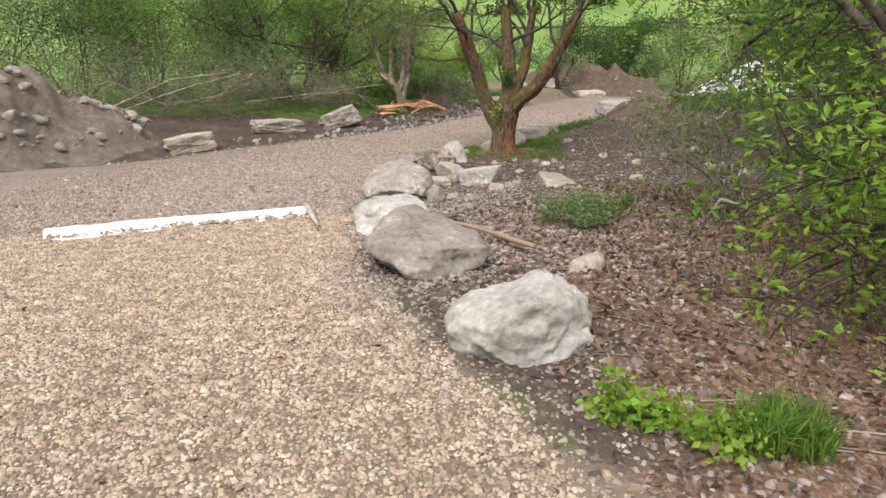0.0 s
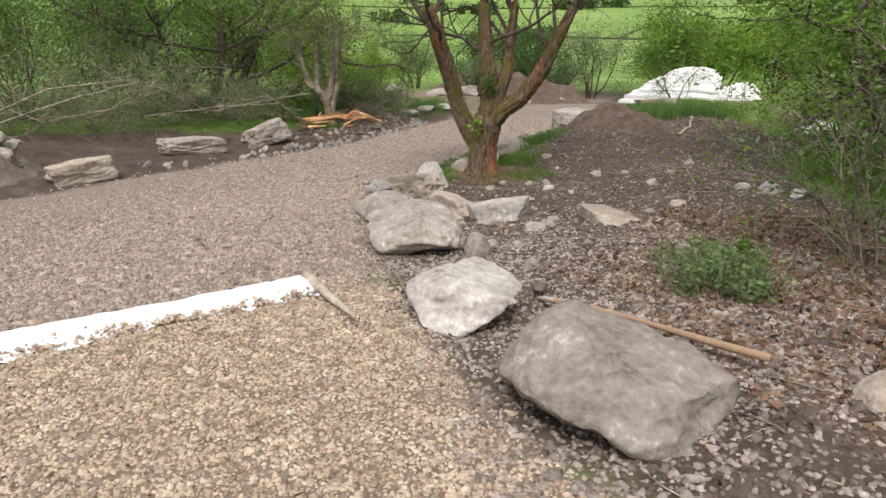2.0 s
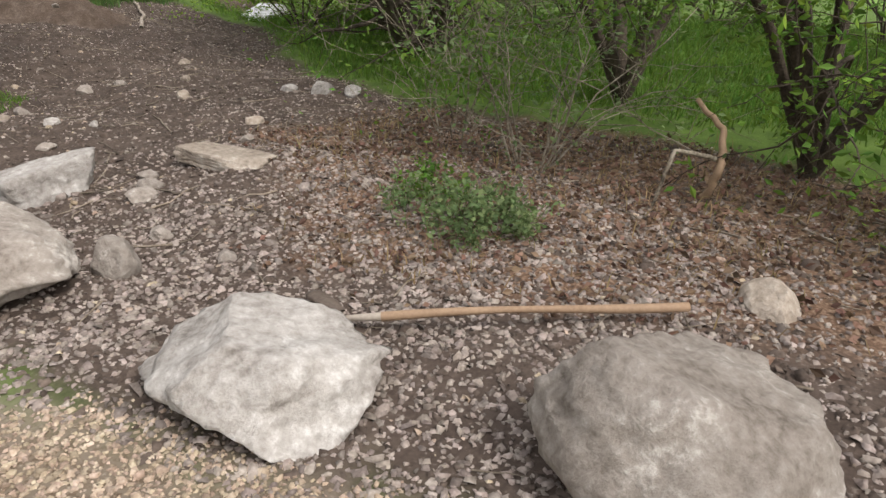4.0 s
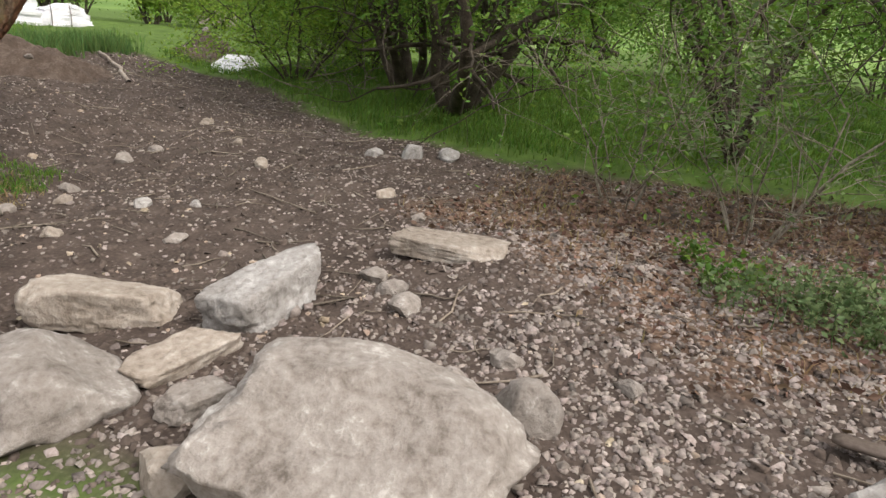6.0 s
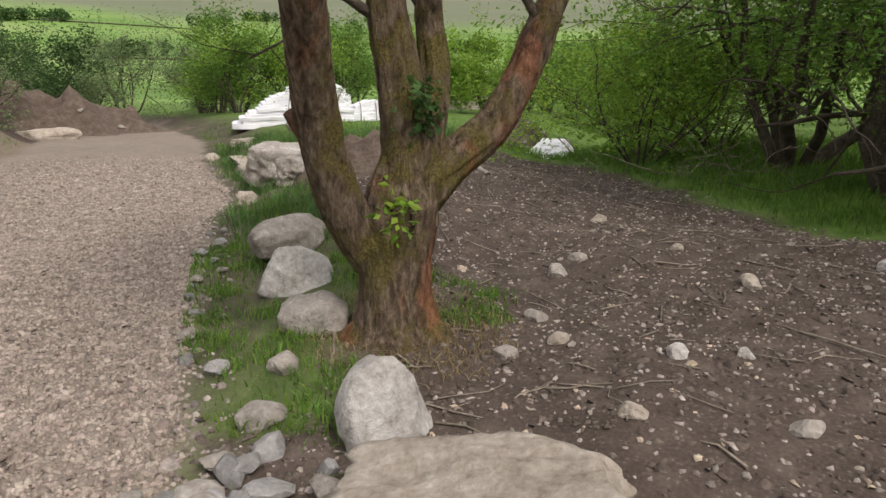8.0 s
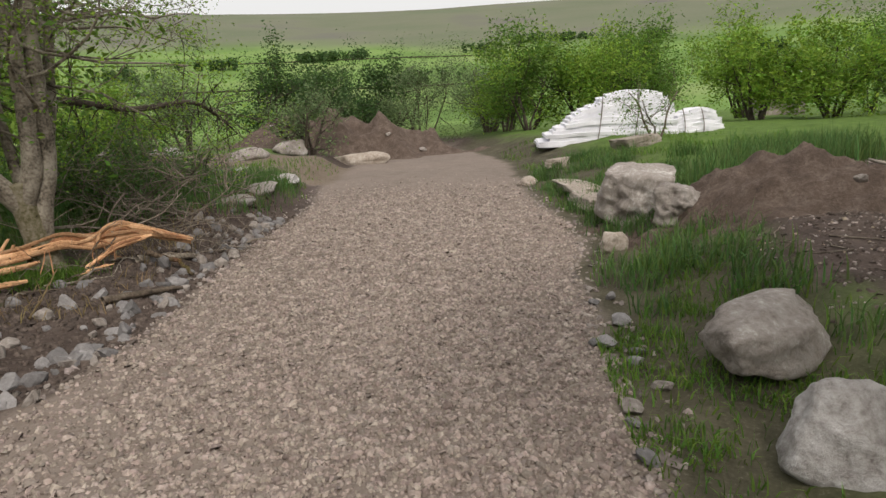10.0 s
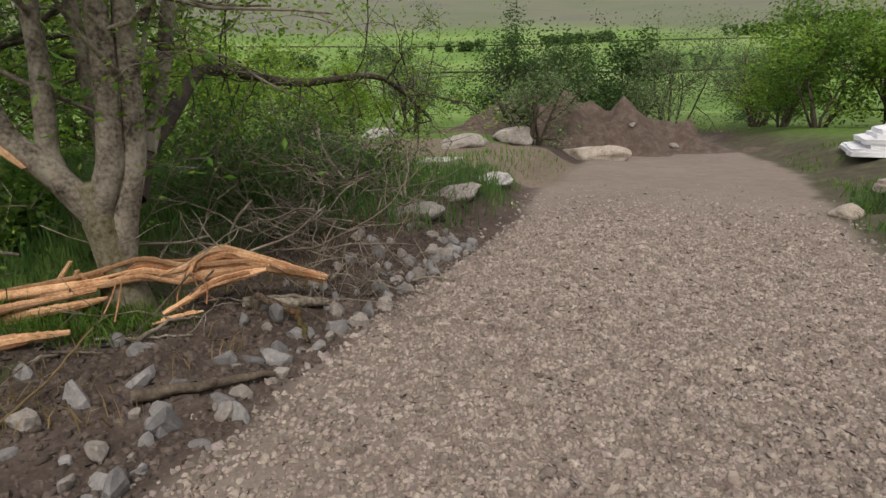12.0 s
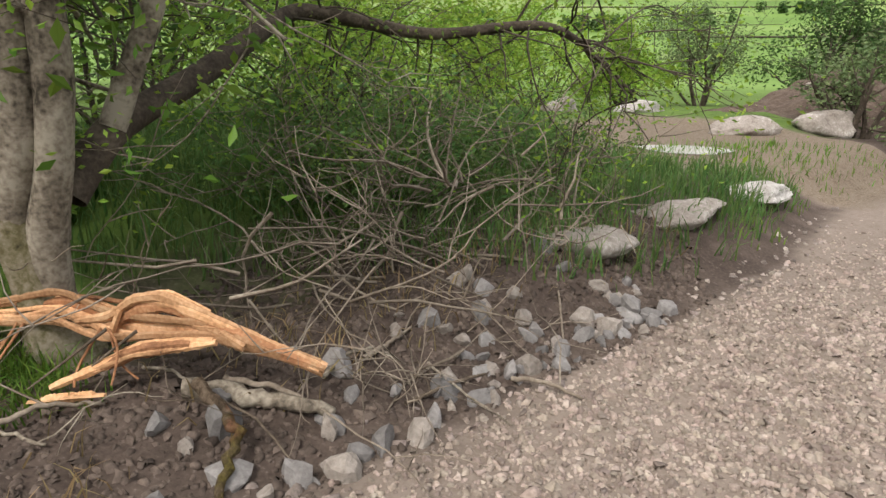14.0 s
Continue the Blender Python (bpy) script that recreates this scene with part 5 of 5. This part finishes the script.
for k in range(16):
    r = random.Random(740 + k)
    f = k / 15
    x, y = -1.7 + 2.9 * f + r.uniform(-0.15, 0.15), 18.75 + 1.9 * f ** 0.9 + r.uniform(-0.1, 0.35)
    a, l = r.uniform(-0.9, 1.2), r.uniform(0.25, 0.6)
    stick([(x, y, 0.03), (x + l * 0.5 * math.cos(a), y + l * 0.5 * math.sin(a), r.uniform(0.03, 0.10)), (x + l * math.cos(a), y + l * math.sin(a), 0.02)], r.uniform(0.006, 0.016), (TWIG, BARK, PALE_BARK)[k % 3], "dead root end lying on stony soil", "root", 1, 750 + k)
brush_pile(0.05, 20.5, 1.45, 22.1, 0.6, 72, 81, "tangled heap of bare dead twigs on the bank")
brush_pile(-9.6, 15.2, -3.0, 18.6, 1.3, 120, 83, "long heap of felled twiggy branches beside the road")
brush_pile(-3.2, 19.6, -1.4, 20.0, 0.15, 14, 85, "scattered bare twigs under the split timber")
brush_pile(7.6, 11.6, 8.8, 13.0, 0.5, 16, 87, "heap of cut branches under the dark tree")


# ---- white sheets and shed ----
def sheet_pile(x, y, turn, long, wide, height, layers, label, seed):
    r = random.Random(seed)
    root = tagged(new("sheet_pile"), label, "sheet pile")
    root.matrix_basis = pose(x, y, gz(x, y), 0, 0, turn)
    z = -0.22
    rows = 12
    for k in range(layers):
        bm = bmesh.new()
        th = height / layers
        f = 1 - 0.66 * (k / layers) ** 1.5
        lx, ly, sx = long * f * r.uniform(0.93, 1.04), wide * f * r.uniform(0.95, 1.05), long * 0.26 * k / layers + r.uniform(-0.05, 0.05)
        tip = 0.10 + 0.10 * k / layers
        grid = []
        for layer in (0, 1):
            grid.append([[bm.verts.new((ex * lx + sx + 0.05 * noise.noise((ey * 5, k * 1.7, layer + seed)), ey * ly + 0.035 * noise.noise((ex * 7, k * 2.3, layer)),
                                        z + layer * th * 0.98 + (0.035 * noise.noise((ex * 6, ey * 5, seed + k * 0.15)) - tip * abs(ex) ** 2 * 2) * (k > 0)))
                          for ex in np.linspace(-0.5, 0.5, 2 * rows)] for ey in np.linspace(-0.5, 0.5, rows)])
        for layer in (0, 1):
            for j in range(rows - 1):
                for i in range(2 * rows - 1):
                    q = [grid[layer][j][i], grid[layer][j][i + 1], grid[layer][j + 1][i + 1], grid[layer][j + 1][i]]
                    bm.faces.new(q if layer else q[::-1])
        rim = [(0, i) for i in range(2 * rows)] + [(j, 2 * rows - 1) for j in range(1, rows)] + [(rows - 1, i) for i in range(2 * rows - 2, -1, -1)] + [(j, 0) for j in range(rows - 2, 0, -1)]
        for (j, i), (j2, i2) in zip(rim, rim[1:] + rim[:1]):
            bm.faces.new((grid[0][j][i], grid[0][j2][i2], grid[1][j2][i2], grid[1][j][i]))
        part("sheet", bm, SHEET, root)
        z += th
    for sx in (-0.06, 0.2):
        t = np.linspace(0, 1, 12)
        q = np.stack([long * (sx + 0.06 * t), -wide * (0.53 - 0.34 * t ** 2), -0.1 + (height * 0.86) * t], 1)
        part("strap", np_mesh("strap", *tube(q, np.full(12, 0.012), 5)), STEEL, root, "dark tie strap")
    return root


sheet_pile(11.9, 24.6, -40, 3.4, 1.8, 1.3, 15, "heaped pile of white plastic sheets", 5)
sheet_pile(13.6, 23.5, -30, 1.9, 1.2, 0.8, 9, "smaller pile of white plastic sheets", 6)
sheet_pile(10.3, 15.7, 10, 1.8, 1.0, 0.55, 7, "white plastic sheets behind a bright shrub", 7)


def shed():
    x, y = 38.5, 34.2
    z = gz(x, y)
    root = tagged(new("shed"), "small pale shed with a flat light roof", "shed")
    root.matrix_basis = pose(x, y, z, 0, 0, 40)
    for name, lo, hi, m in (("wall", (-1.6, -1.2, 0), (1.6, 1.2, 2.5), TAN_ROCK), ("roof", (-1.9, -1.5, 2.5), (1.9, 1.5, 2.68), SHEET), ("door", (-0.4, -1.26, 0), (0.5, -1.19, 1.95), DARK_BARK)):
        bm = bmesh.new()
        bmesh.ops.create_cube(bm, size=1)
        for v in bm.verts:
            v.co = Vector([lo[i] if v.co[i] < 0 else hi[i] for i in range(3)])
        bmesh.ops.bevel(bm, geom=bm.edges[:], offset=0.02, segments=1)
        part(name, bm, m, root)


shed()

# ---- loose stones on the soil ----
STONES = "loose stones on the soil"
for k, (x, y, s, m) in enumerate([(1.90, 11.28, 0.17, PALE_ROCK), (4.14, 11.8, 0.17, TAN_ROCK), (2.28, 12.35, 0.18, ROCK), (4.23, 10.2, 0.22, PALE_ROCK), (4.35, 9.8, 0.34, PALE_ROCK), (4.42, 9.4, 0.28, PALE_ROCK), (1.02, 11.3, 0.15, TAN_ROCK), (1.35, 10.6, 0.17, ROCK),
                                   (3.27, 12.6, 0.24, ROCK), (2.1, 10.95, 0.12, PALE_ROCK), (1.5, 12.2, 0.16, ROCK), (1.85, 12.0, 0.15, TAN_ROCK), (0.92, 4.92, 0.34, TAN_ROCK), (0.35, 8.15, 0.17, ROCK), (0.95, 8.9, 0.2, ROCK), (0.75, 8.75, 0.22, ROCK), (0.15, 8.35, 0.18, ROCK),
                                   (1.05, 9.05, 0.2, ROCK), (2.9, 9.6, 0.2, TAN_ROCK), (2.2, 9.1, 0.14, ROCK), (3.4, 11.1, 0.2, TAN_ROCK), (3.8, 12.6, 0.2, ROCK), (5.2, 12.9, 0.2, TAN_ROCK), (2.9, 13.9, 0.2, ROCK), (0.3, 7.6, 0.14, ROCK), (-0.75, 9.1, 0.28, TAN_ROCK), (0.2, 12.9, 0.26, ROCK), (0.65, 13.2, 0.22, ROCK)]):
    boulder(x, y, (s, s * 0.75, s * 0.55), k * 47, m, "loose pale stone lying on dark soil", 500 + k, 0.25, (k * 7 % 20 - 10, 0), "stone", 10, 0.04, STONES, 3)
BANK = "grey stones on the road bank"
g = np.random.default_rng(91)
edge_line = np.array([(-4.5, 14.0), (-2.4, 16.1), (-0.9, 17.4), (0.0, 18.55), (1.2, 20.4), (2.3, 21.8)])
for k in range(210):
    f = 5 * g.random() ** 0.6
    x, y = np.interp(f, np.arange(6), edge_line[:, 0]), np.interp(f, np.arange(6), edge_line[:, 1])
    off = 0.04 + abs(g.normal(0, 0.42))
    x, y = x - 0.83 * off, y + 0.56 * off
    s = g.uniform(0.06, 0.19)
    boulder(x, y, (s, s * g.uniform(0.5, 0.9), s * g.uniform(0.5, 1.1)), g.uniform(0, 360), (SLATE, SLATE, ROCK)[k % 3], "angular grey stone stuck in the bank", 600 + k % 12, 0.3, (g.uniform(-30, 30), g.uniform(-30, 30)), "stone", 12, 0.03, BANK, 2)
EDGE = "broken slate beside the road"
for k in range(46):
    x, y = g.uniform(-0.6, 0.02), g.uniform(11.75, 12.85)
    if k > 28:
        f = g.random()
        x, y = 0.2 + 3.2 * f + g.normal(0, 0.08), 13.55 + 3.6 * f + g.normal(0, 0.08)
    s = g.uniform(0.13, 0.27) if k <= 28 else g.uniform(0.09, 0.17)
    boulder(x, y, (s, s * g.uniform(0.55, 0.8), s * g.uniform(0.35, 0.55)), g.uniform(0, 360), (SLATE, ROCK, SLATE)[k % 3], "broken grey slate piece at the road edge", 640 + k % 12, 0.02, (g.uniform(-15, 15), g.uniform(-15, 15)), "stone", 13, 0.02, EDGE, 2)


# ---- gravel, grit and clods ----
def walk_near(x, y, reach):
    """Share of pieces kept, falling off away from the line walked."""
    line = [(-0.3, 0.5), (-1.3, 2.4), (-1.7, 4.2), (-2.2, 7.3), (-1.9, 9.3), (-1.5, 11.4), (0.1, 15.1), (0.7, 16.4), (1.6, 18.0), (3.0, 20.5)]
    best = np.full(np.shape(x), 99.0)
    for (ax, ay), (bx, by) in zip(line, line[1:]):
        t = np.clip(((x - ax) * (bx - ax) + (y - ay) * (by - ay)) / ((bx - ax) ** 2 + (by - ay) ** 2), 0, 1)
        best = np.minimum(best, np.hypot(x - ax - t * (bx - ax), y - ay - t * (by - ay)))
    return 1 - step(best, reach * 0.45, reach)


def yard_keep(x, y):
    return in_area(x, y, YARD, 0.12) * walk_near(x, y, 4.6) * step(y, -0.6, 0.8)


def road_keep(x, y):
    return in_area(x, y, ROAD, 0.1) * (1 - in_area(x, y, YARD, 0.12)) * walk_near(x, y, 6.5)


def soil_keep(x, y):
    near = in_area(x, y, SOIL_OUTLINE, 0.25) * (1 - in_area(x, y, ROAD, 0.05))
    return near * np.clip(0.5 + 0.5 * (1 - step(y - 0.5 * x, 6.5, 10.5)), 0, 1) * (0.3 + 0.7 * vnoise(x * 1.5, y * 1.5, 71))


def verge_keep(x, y):
    d = poly_distance(x, y, ROAD)
    return ((d > -0.05) & (d < 0.28)) * (1 - 2 * np.clip(d, 0, 1)) * walk_near(x, y, 6.0)


x, y = scatter(250000, -6.0, 1, -0.6, 8.0, 11, yard_keep)
pebbles("path_gravel", x, y, 0.0215, PEBBLE, "loose pale golden gravel on the path", 12)
def along(n, seed, reach):
    """Places spread round the line walked, thinning outwards."""
    g = np.random.default_rng(seed)
    line = np.array([(-3.0, 6.8), (-2.6, 9.0), (-1.9, 11.0), (-0.8, 13.2), (0.6, 15.6), (1.6, 17.6), (2.9, 19.8), (4.4, 22.0)])
    f = g.uniform(0, len(line) - 1, n)
    x = np.interp(f, np.arange(len(line)), line[:, 0]) + g.normal(0, reach, n)
    y = np.interp(f, np.arange(len(line)), line[:, 1]) + g.normal(0, reach, n)
    ok = g.uniform(0, 1, n) < in_area(x, y, ROAD, 0.08) * (1 - in_area(x, y, YARD, 0.12))
    return x[ok], y[ok]


x, y = along(175000, 13, 1.35)
pebbles("road_gravel", x, y, 0.029, CRUSHED, "loose grey-pink crushed stone on the road", 14, 0.7, 0.2, 0.32)
x, y = scatter(80000, -1.2, 9, 1.0, 17, 15, soil_keep)
far = x[::14] * 0 + (vnoise(x[::14] * 1.1, y[::14] * 1.1, 83) > 0.45)
x2, y2 = x[::14][far > 0], y[::14][far > 0]
pebbles("pale_chips", x2, y2 + 0.03, 0.036, PEBBLE, "scattered pale stone chips on dark soil", 26, 0.5, 0.3, 0.34)
pebbles("soil_grit", x, y, 0.031, GRIT, "pale stone chips strewn over dark soil", 16, 0.55, 0.4, 0.32)
x, y = scatter(62000, -1.0, 3.6, 2.0, 11.0, 23, lambda a, b: (0.25 + 0.75 * step(b - 0.5 * a, 3.4, 5.4)) * (poly_distance(a, b, ROAD) > -0.3) * (1 - step(a - 0.25 * (b - 5), 0.9, 2.9)) * (1 - step(b + 0.3 * a, 8.0, 10.2)) * (0.25 + 0.75 * vnoise(a * 1.7, b * 1.7, 78)))
pebbles("edge_chips", x, y, 0.033, CHIP, "dense grey-brown stone chips beside the boulders", 24, 0.55, 0.35, 0.32)
x, y = scatter(60000, -1.2, 9, 2.0, 17, 17, lambda a, b: in_area(a, b, SOIL_OUTLINE, 0.2) * (1 - in_area(a, b, ROAD, 0.05)) * (0.25 + 0.75 * vnoise(a * 2, b * 2, 72)))
pebbles("soil_clods", x, y, 0.042, CLOD, "crumbled dark soil clods", 18, 0.6, 0.5, 0.35, "soil")
x, y = scatter(26000, -6, 8, 9, 27, 19, verge_keep)
pebbles("verge_stones", x, y, 0.05, GRIT, "grey stone chips along the road verge", 20, 0.7, 0.35, 0.34)
x, y = scatter(36000, -4, 2.5, 17.5, 23, 21, lambda a, b: ((poly_distance(a, b, ROAD) > 0.02) & (poly_distance(a, b, ROAD) < 1.7)) * 0.8)
pebbles("bank_clods", x, y, 0.042, CLOD, "crumbled dark soil on the road bank", 22, 0.7, 0.45, 0.36, "soil")
g = np.random.default_rng(95)
f, w = g.uniform(0, 1, 900), np.abs(g.normal(0, 0.1, 900))
pebbles("membrane_gravel", -3.7 + 2.25 * f + 0.43 * (0.25 - w), 6.4 + 1.08 * f - 0.9 * (0.25 - w), 0.022, PEBBLE, "gravel stones spilled on the white membrane", 96, 0.6, -2.2)


def loose_twigs(n, seed):
    r = random.Random(seed)
    out = []
    while len(out) < n:
        x, y = r.uniform(-0.6, 8), r.uniform(2.5, 16.5)
        if poly_distance(np.array([x]), np.array([y]), SOIL_OUTLINE)[0] > -0.1:
            continue
        a, l = r.uniform(0, 6.28), r.uniform(0.1, 0.45)
        pts = [(x + math.cos(a) * l * f + r.gauss(0, 0.015), y + math.sin(a) * l * f + r.gauss(0, 0.015)) for f in (0, 0.35, 0.7, 1)]
        out.append(tube(np.array([(p, q, gz(p, q) + 0.012) for p, q in pts]), np.array([0.006, 0.005, 0.004, 0.002]) * r.uniform(0.6, 1.5), 4))
    return tagged(part("loose_twigs", np_mesh("loose_twigs", *joined(out), True), TWIG), "thin dead twigs scattered over soil", "twigs", kind="stuff")


loose_twigs(420, 27)

# ---- grass, rushes, litter and small plants ----
LAWN = [(4.9, 6.4), (5.0, 8.8), (5.6, 10.4), (7.0, 12.2), (9.4, 14.6), (9.8, 17.2), (14, 16), (14, 4), (7, 2.5), (4.6, 4.0)]
TUFTS = [(2.0, 12.75, 0.35), (2.35, 12.95, 0.4), (2.2, 13.6, 0.5), (0.75, 12.75, 0.3), (0.35, 12.95, 0.35), (0.55, 13.3, 0.3), (1.1, 14.3, 0.35), (1.9, 15.1, 0.35), (0.9, 13.5, 0.3), (2.6, 14.3, 0.5), (3.0, 15.6, 0.4), (3.4, 16.2, 0.35), (-0.25, 12.2, 0.25), (-0.3, 11.3, 0.2), (0.3, 12.6, 0.25), (1.4, 14.9, 0.4), (0.7, 13.9, 0.35), (1.7, 15.4, 0.3), (2.2, 15.6, 0.35), (2.0, 14.6, 0.4), (1.15, 13.95, 0.35)]


def tuft_keep(x, y):
    k = np.zeros(np.shape(x))
    for a, b, s in TUFTS:
        k = np.maximum(k, 1 - step(np.hypot(x - a, y - b), s * 0.5, s * 1.15))
    return k * (poly_distance(x, y, ROAD) > -0.05)


x, y = scatter(64000, -0.8, 4.2, 10.8, 17, 31, lambda a, b: tuft_keep(a, b) * (0.15 + 0.85 * step(vnoise(a * 4, b * 4, 79), 0.25, 0.6)))
blades("tree_grass", x, y, 0.095, BLADE, "fresh green grass round the tree foot", 32, 0.9, 0.0045)
x, y = scatter(120000, 4, 13, 2, 17, 33, lambda a, b: in_area(a, b, LAWN, 0.4) * (1 - 0.6 * step(a, 9, 13)))
blades("lawn_grass", x, y, 0.16, BLADE, "lush green grass in tree shade", 34, 0.9, 0.006)
x, y = scatter(60000, -4.5, 5, 19.4, 28, 35, lambda a, b: step(poly_distance(a, b, ROAD), 0.25 + 1.5 * step(21.9 - b, 0, 1.2), 0.6 + 1.6 * step(21.9 - b, 0, 1.2)) * (poly_distance(a, b, PAD) > 0.05) * ((a - 0.85 * (b - 19)) < 1.2) * (0.2 + 0.8 * vnoise(a, b, 73)))
blades("bank_grass", x, y, 0.27, RUSH, "tall dark green grass on the bank", 36, 0.7, 0.006)
x, y = scatter(22000, 2.2, 12, 14, 28, 37, lambda a, b: step(poly_distance(a, b, ROAD), 0.05, 0.5) * (1 - in_area(a, b, SOIL_OUTLINE, 0.2)) * step(b - 0.9 * a, 8, 10) * step(vnoise(a * 1.4, b * 1.4, 74), 0.35, 0.6))
blades("verge_grass", x, y, 0.15, BLADE, "rough dark green grass on the road verge", 38, 0.8, 0.006)
x, y = scatter(42000, 2.6, 9, 14.5, 23, 47, lambda a, b: step(poly_distance(a, b, ROAD), 0.08, 0.4) * (1 - in_area(a, b, SOIL_OUTLINE, 0.2)) * step(b - 0.9 * a, 8, 10) * step(vnoise(a * 2.2, b * 2.2, 76), 0.42, 0.62))
blades("verge_tufts", x, y, 0.22, RUSH, "dark uneven grass tufts on the road verge", 49, 0.8, 0.006)
x, y = scatter(15000, 5.6, 10.5, 15.4, 20, 39, lambda a, b: 1 - step(np.hypot((a - 7.6) / 1.9, (b - 17.6) / 1.1), 0.6, 1.1))
blades("rushes", x, y, 0.42, RUSH, "clump of tall blue-green rushes", 40, 0.5, 0.007, "rushes")
x, y = scatter(9000, 0.4, 4.6, 1.0, 10, 41, lambda a, b: in_area(a, b, LITTER, 0.4) * vnoise(a * 1.2, b * 1.2, 75) ** 2)
blades("dry_grass", x, y, 0.12, STRAW, "dry brown grass among leaf litter", 42, 1.4, 0.004)
x, y = scatter(6000, 0.5, 2.6, 12.0, 14.0, 47, lambda a, b: 1 - step(np.hypot(a - 1.45, b - 12.9), 0.4, 0.9))
blades("foot_straw", x, y, 0.07, STRAW, "dry brown grass round the tree foot", 48, 1.6, 0.004)
x, y = scatter(11000, -2.0, 0.0, 19.3, 20.5, 53, lambda a, b: (1 - step(np.hypot((a + 0.9) / 0.65, (b - 19.85) / 0.32), 0.4, 1.1)) * (0.3 + 0.7 * vnoise(a * 5, b * 5, 84)))
blades("timber_grass", x, y, 0.17, BLADE, "fresh green grass under split timber", 54, 1.0, 0.004)
x, y = scatter(9000, -4.5, 2.4, 18.6, 23, 43, lambda a, b: step(poly_distance(a, b, ROAD), 0.3, 0.6) * (1 - step(poly_distance(a, b, ROAD), 1.0, 1.6)) * vnoise(a * 1.5, b * 1.5, 76))
blades("bank_straw", x, y, 0.16, STRAW, "dry grass strands on the bank", 44, 1.3, 0.004)


def litter(n, seed):
    x, y = scatter(n, 0.2, 5, 0.8, 10, seed, lambda a, b: in_area(a, b, LITTER, 0.5) * (0.25 + 0.75 * vnoise(a * 1.3, b * 1.3, 77)))
    z = ground_z(x, y) + 0.02
    v, t = leaves(np.stack([x, y, z], 1), len(x), 0.055, seed, 0.012, 0.05, 0.6)
    return tagged(part("leaf_litter", np_mesh("leaf_litter", v, t), LITTER_LEAF), "dry reddish-brown fallen leaves", "leaf litter", kind="stuff")


litter(24000, 51)


def herb(x, y, radius, hgt, count, leaf, mat, label, seed):
    r = random.Random(seed)
    root = tagged(new("herb"), label, "plant")
    root.location = (x, y, gz(x, y))
    out, tips = [], []
    for k in range(int(26 * radius / 0.3)):
        a, d = r.uniform(0, 6.28), radius * math.sqrt(r.random())
        foot = (math.cos(a) * d, math.sin(a) * d, gz(x + math.cos(a) * d, y + math.sin(a) * d) - gz(x, y))
        pts, way = wander(r, foot, (r.gauss(0, 0.3), r.gauss(0, 0.3), 1), hgt * r.uniform(0.5, 1.1), 0.12, 0.05, 5)
        out.append((pts, np.linspace(0.003, 0.0015, 5), 3))
        tips.extend(pts[1:])
    part("stem", np_mesh("stem", *joined([tube(*b) for b in out])), RUSH, root)["kind"] = "stuff"
    part("leaves", np_mesh("leaves", *leaves(tips, count, leaf, seed, 0.035, 0.1, 0.6)), mat, root)["kind"] = "stuff"
    return root


herb(1.18, 6.42, 0.34, 0.26, 1300, 0.042, LEAF_GREY, "low grey-green leafy plant on gravelly soil", 61)
herb(1.38, 6.85, 0.34, 0.24, 600, 0.04, LEAF_GREY, "low grey-green leafy plant on gravelly soil", 62)
herb(1.75, 7.1, 0.28, 0.22, 380, 0.045, LEAF, "small green leafy plant on gravelly soil", 63)
herb(0.62, 2.95, 0.16, 0.16, 420, 0.05, LEAF_LIGHT, "bright green weed beside the path", 64)
herb(0.85, 2.75, 0.14, 0.12, 300, 0.045, LEAF_LIGHT, "bright green weed beside the path", 65)
shrub(2.75, 6.65, 1.5, LEAF_GREY, "spindly pale-leaved shrub at the bank", 67, 1500, 0.055, "shrub", 9, PALE_BARK, 0.013, 0.55)
shrub(3.35, 7.6, 1.5, LEAF, "spindly green-leaved shrub at the bank", 68, 1700, 0.055, "shrub", 9, PALE_BARK, 0.013, 0.6)
x, y = scatter(9000, 0.7, 1.6, 2.4, 3.1, 45, lambda a, b: 1 - step(np.hypot((a - 1.12) / 0.22, (b - 2.75) / 0.16), 0.5, 1.1))
blades("path_grass", x, y, 0.2, BLADE, "bright green grass beside the path", 46, 0.9, 0.004)
for k in range(7):
    r = random.Random(700 + k)
    x, y = -2.0 + r.uniform(-0.5, 0.6), 21.0 + r.uniform(-0.2, 0.6)
    pts = []
    herb(x, y, 0.15, 0.45, 160, 0.1, LEAF, "green fern frond behind split timber", 700 + k)
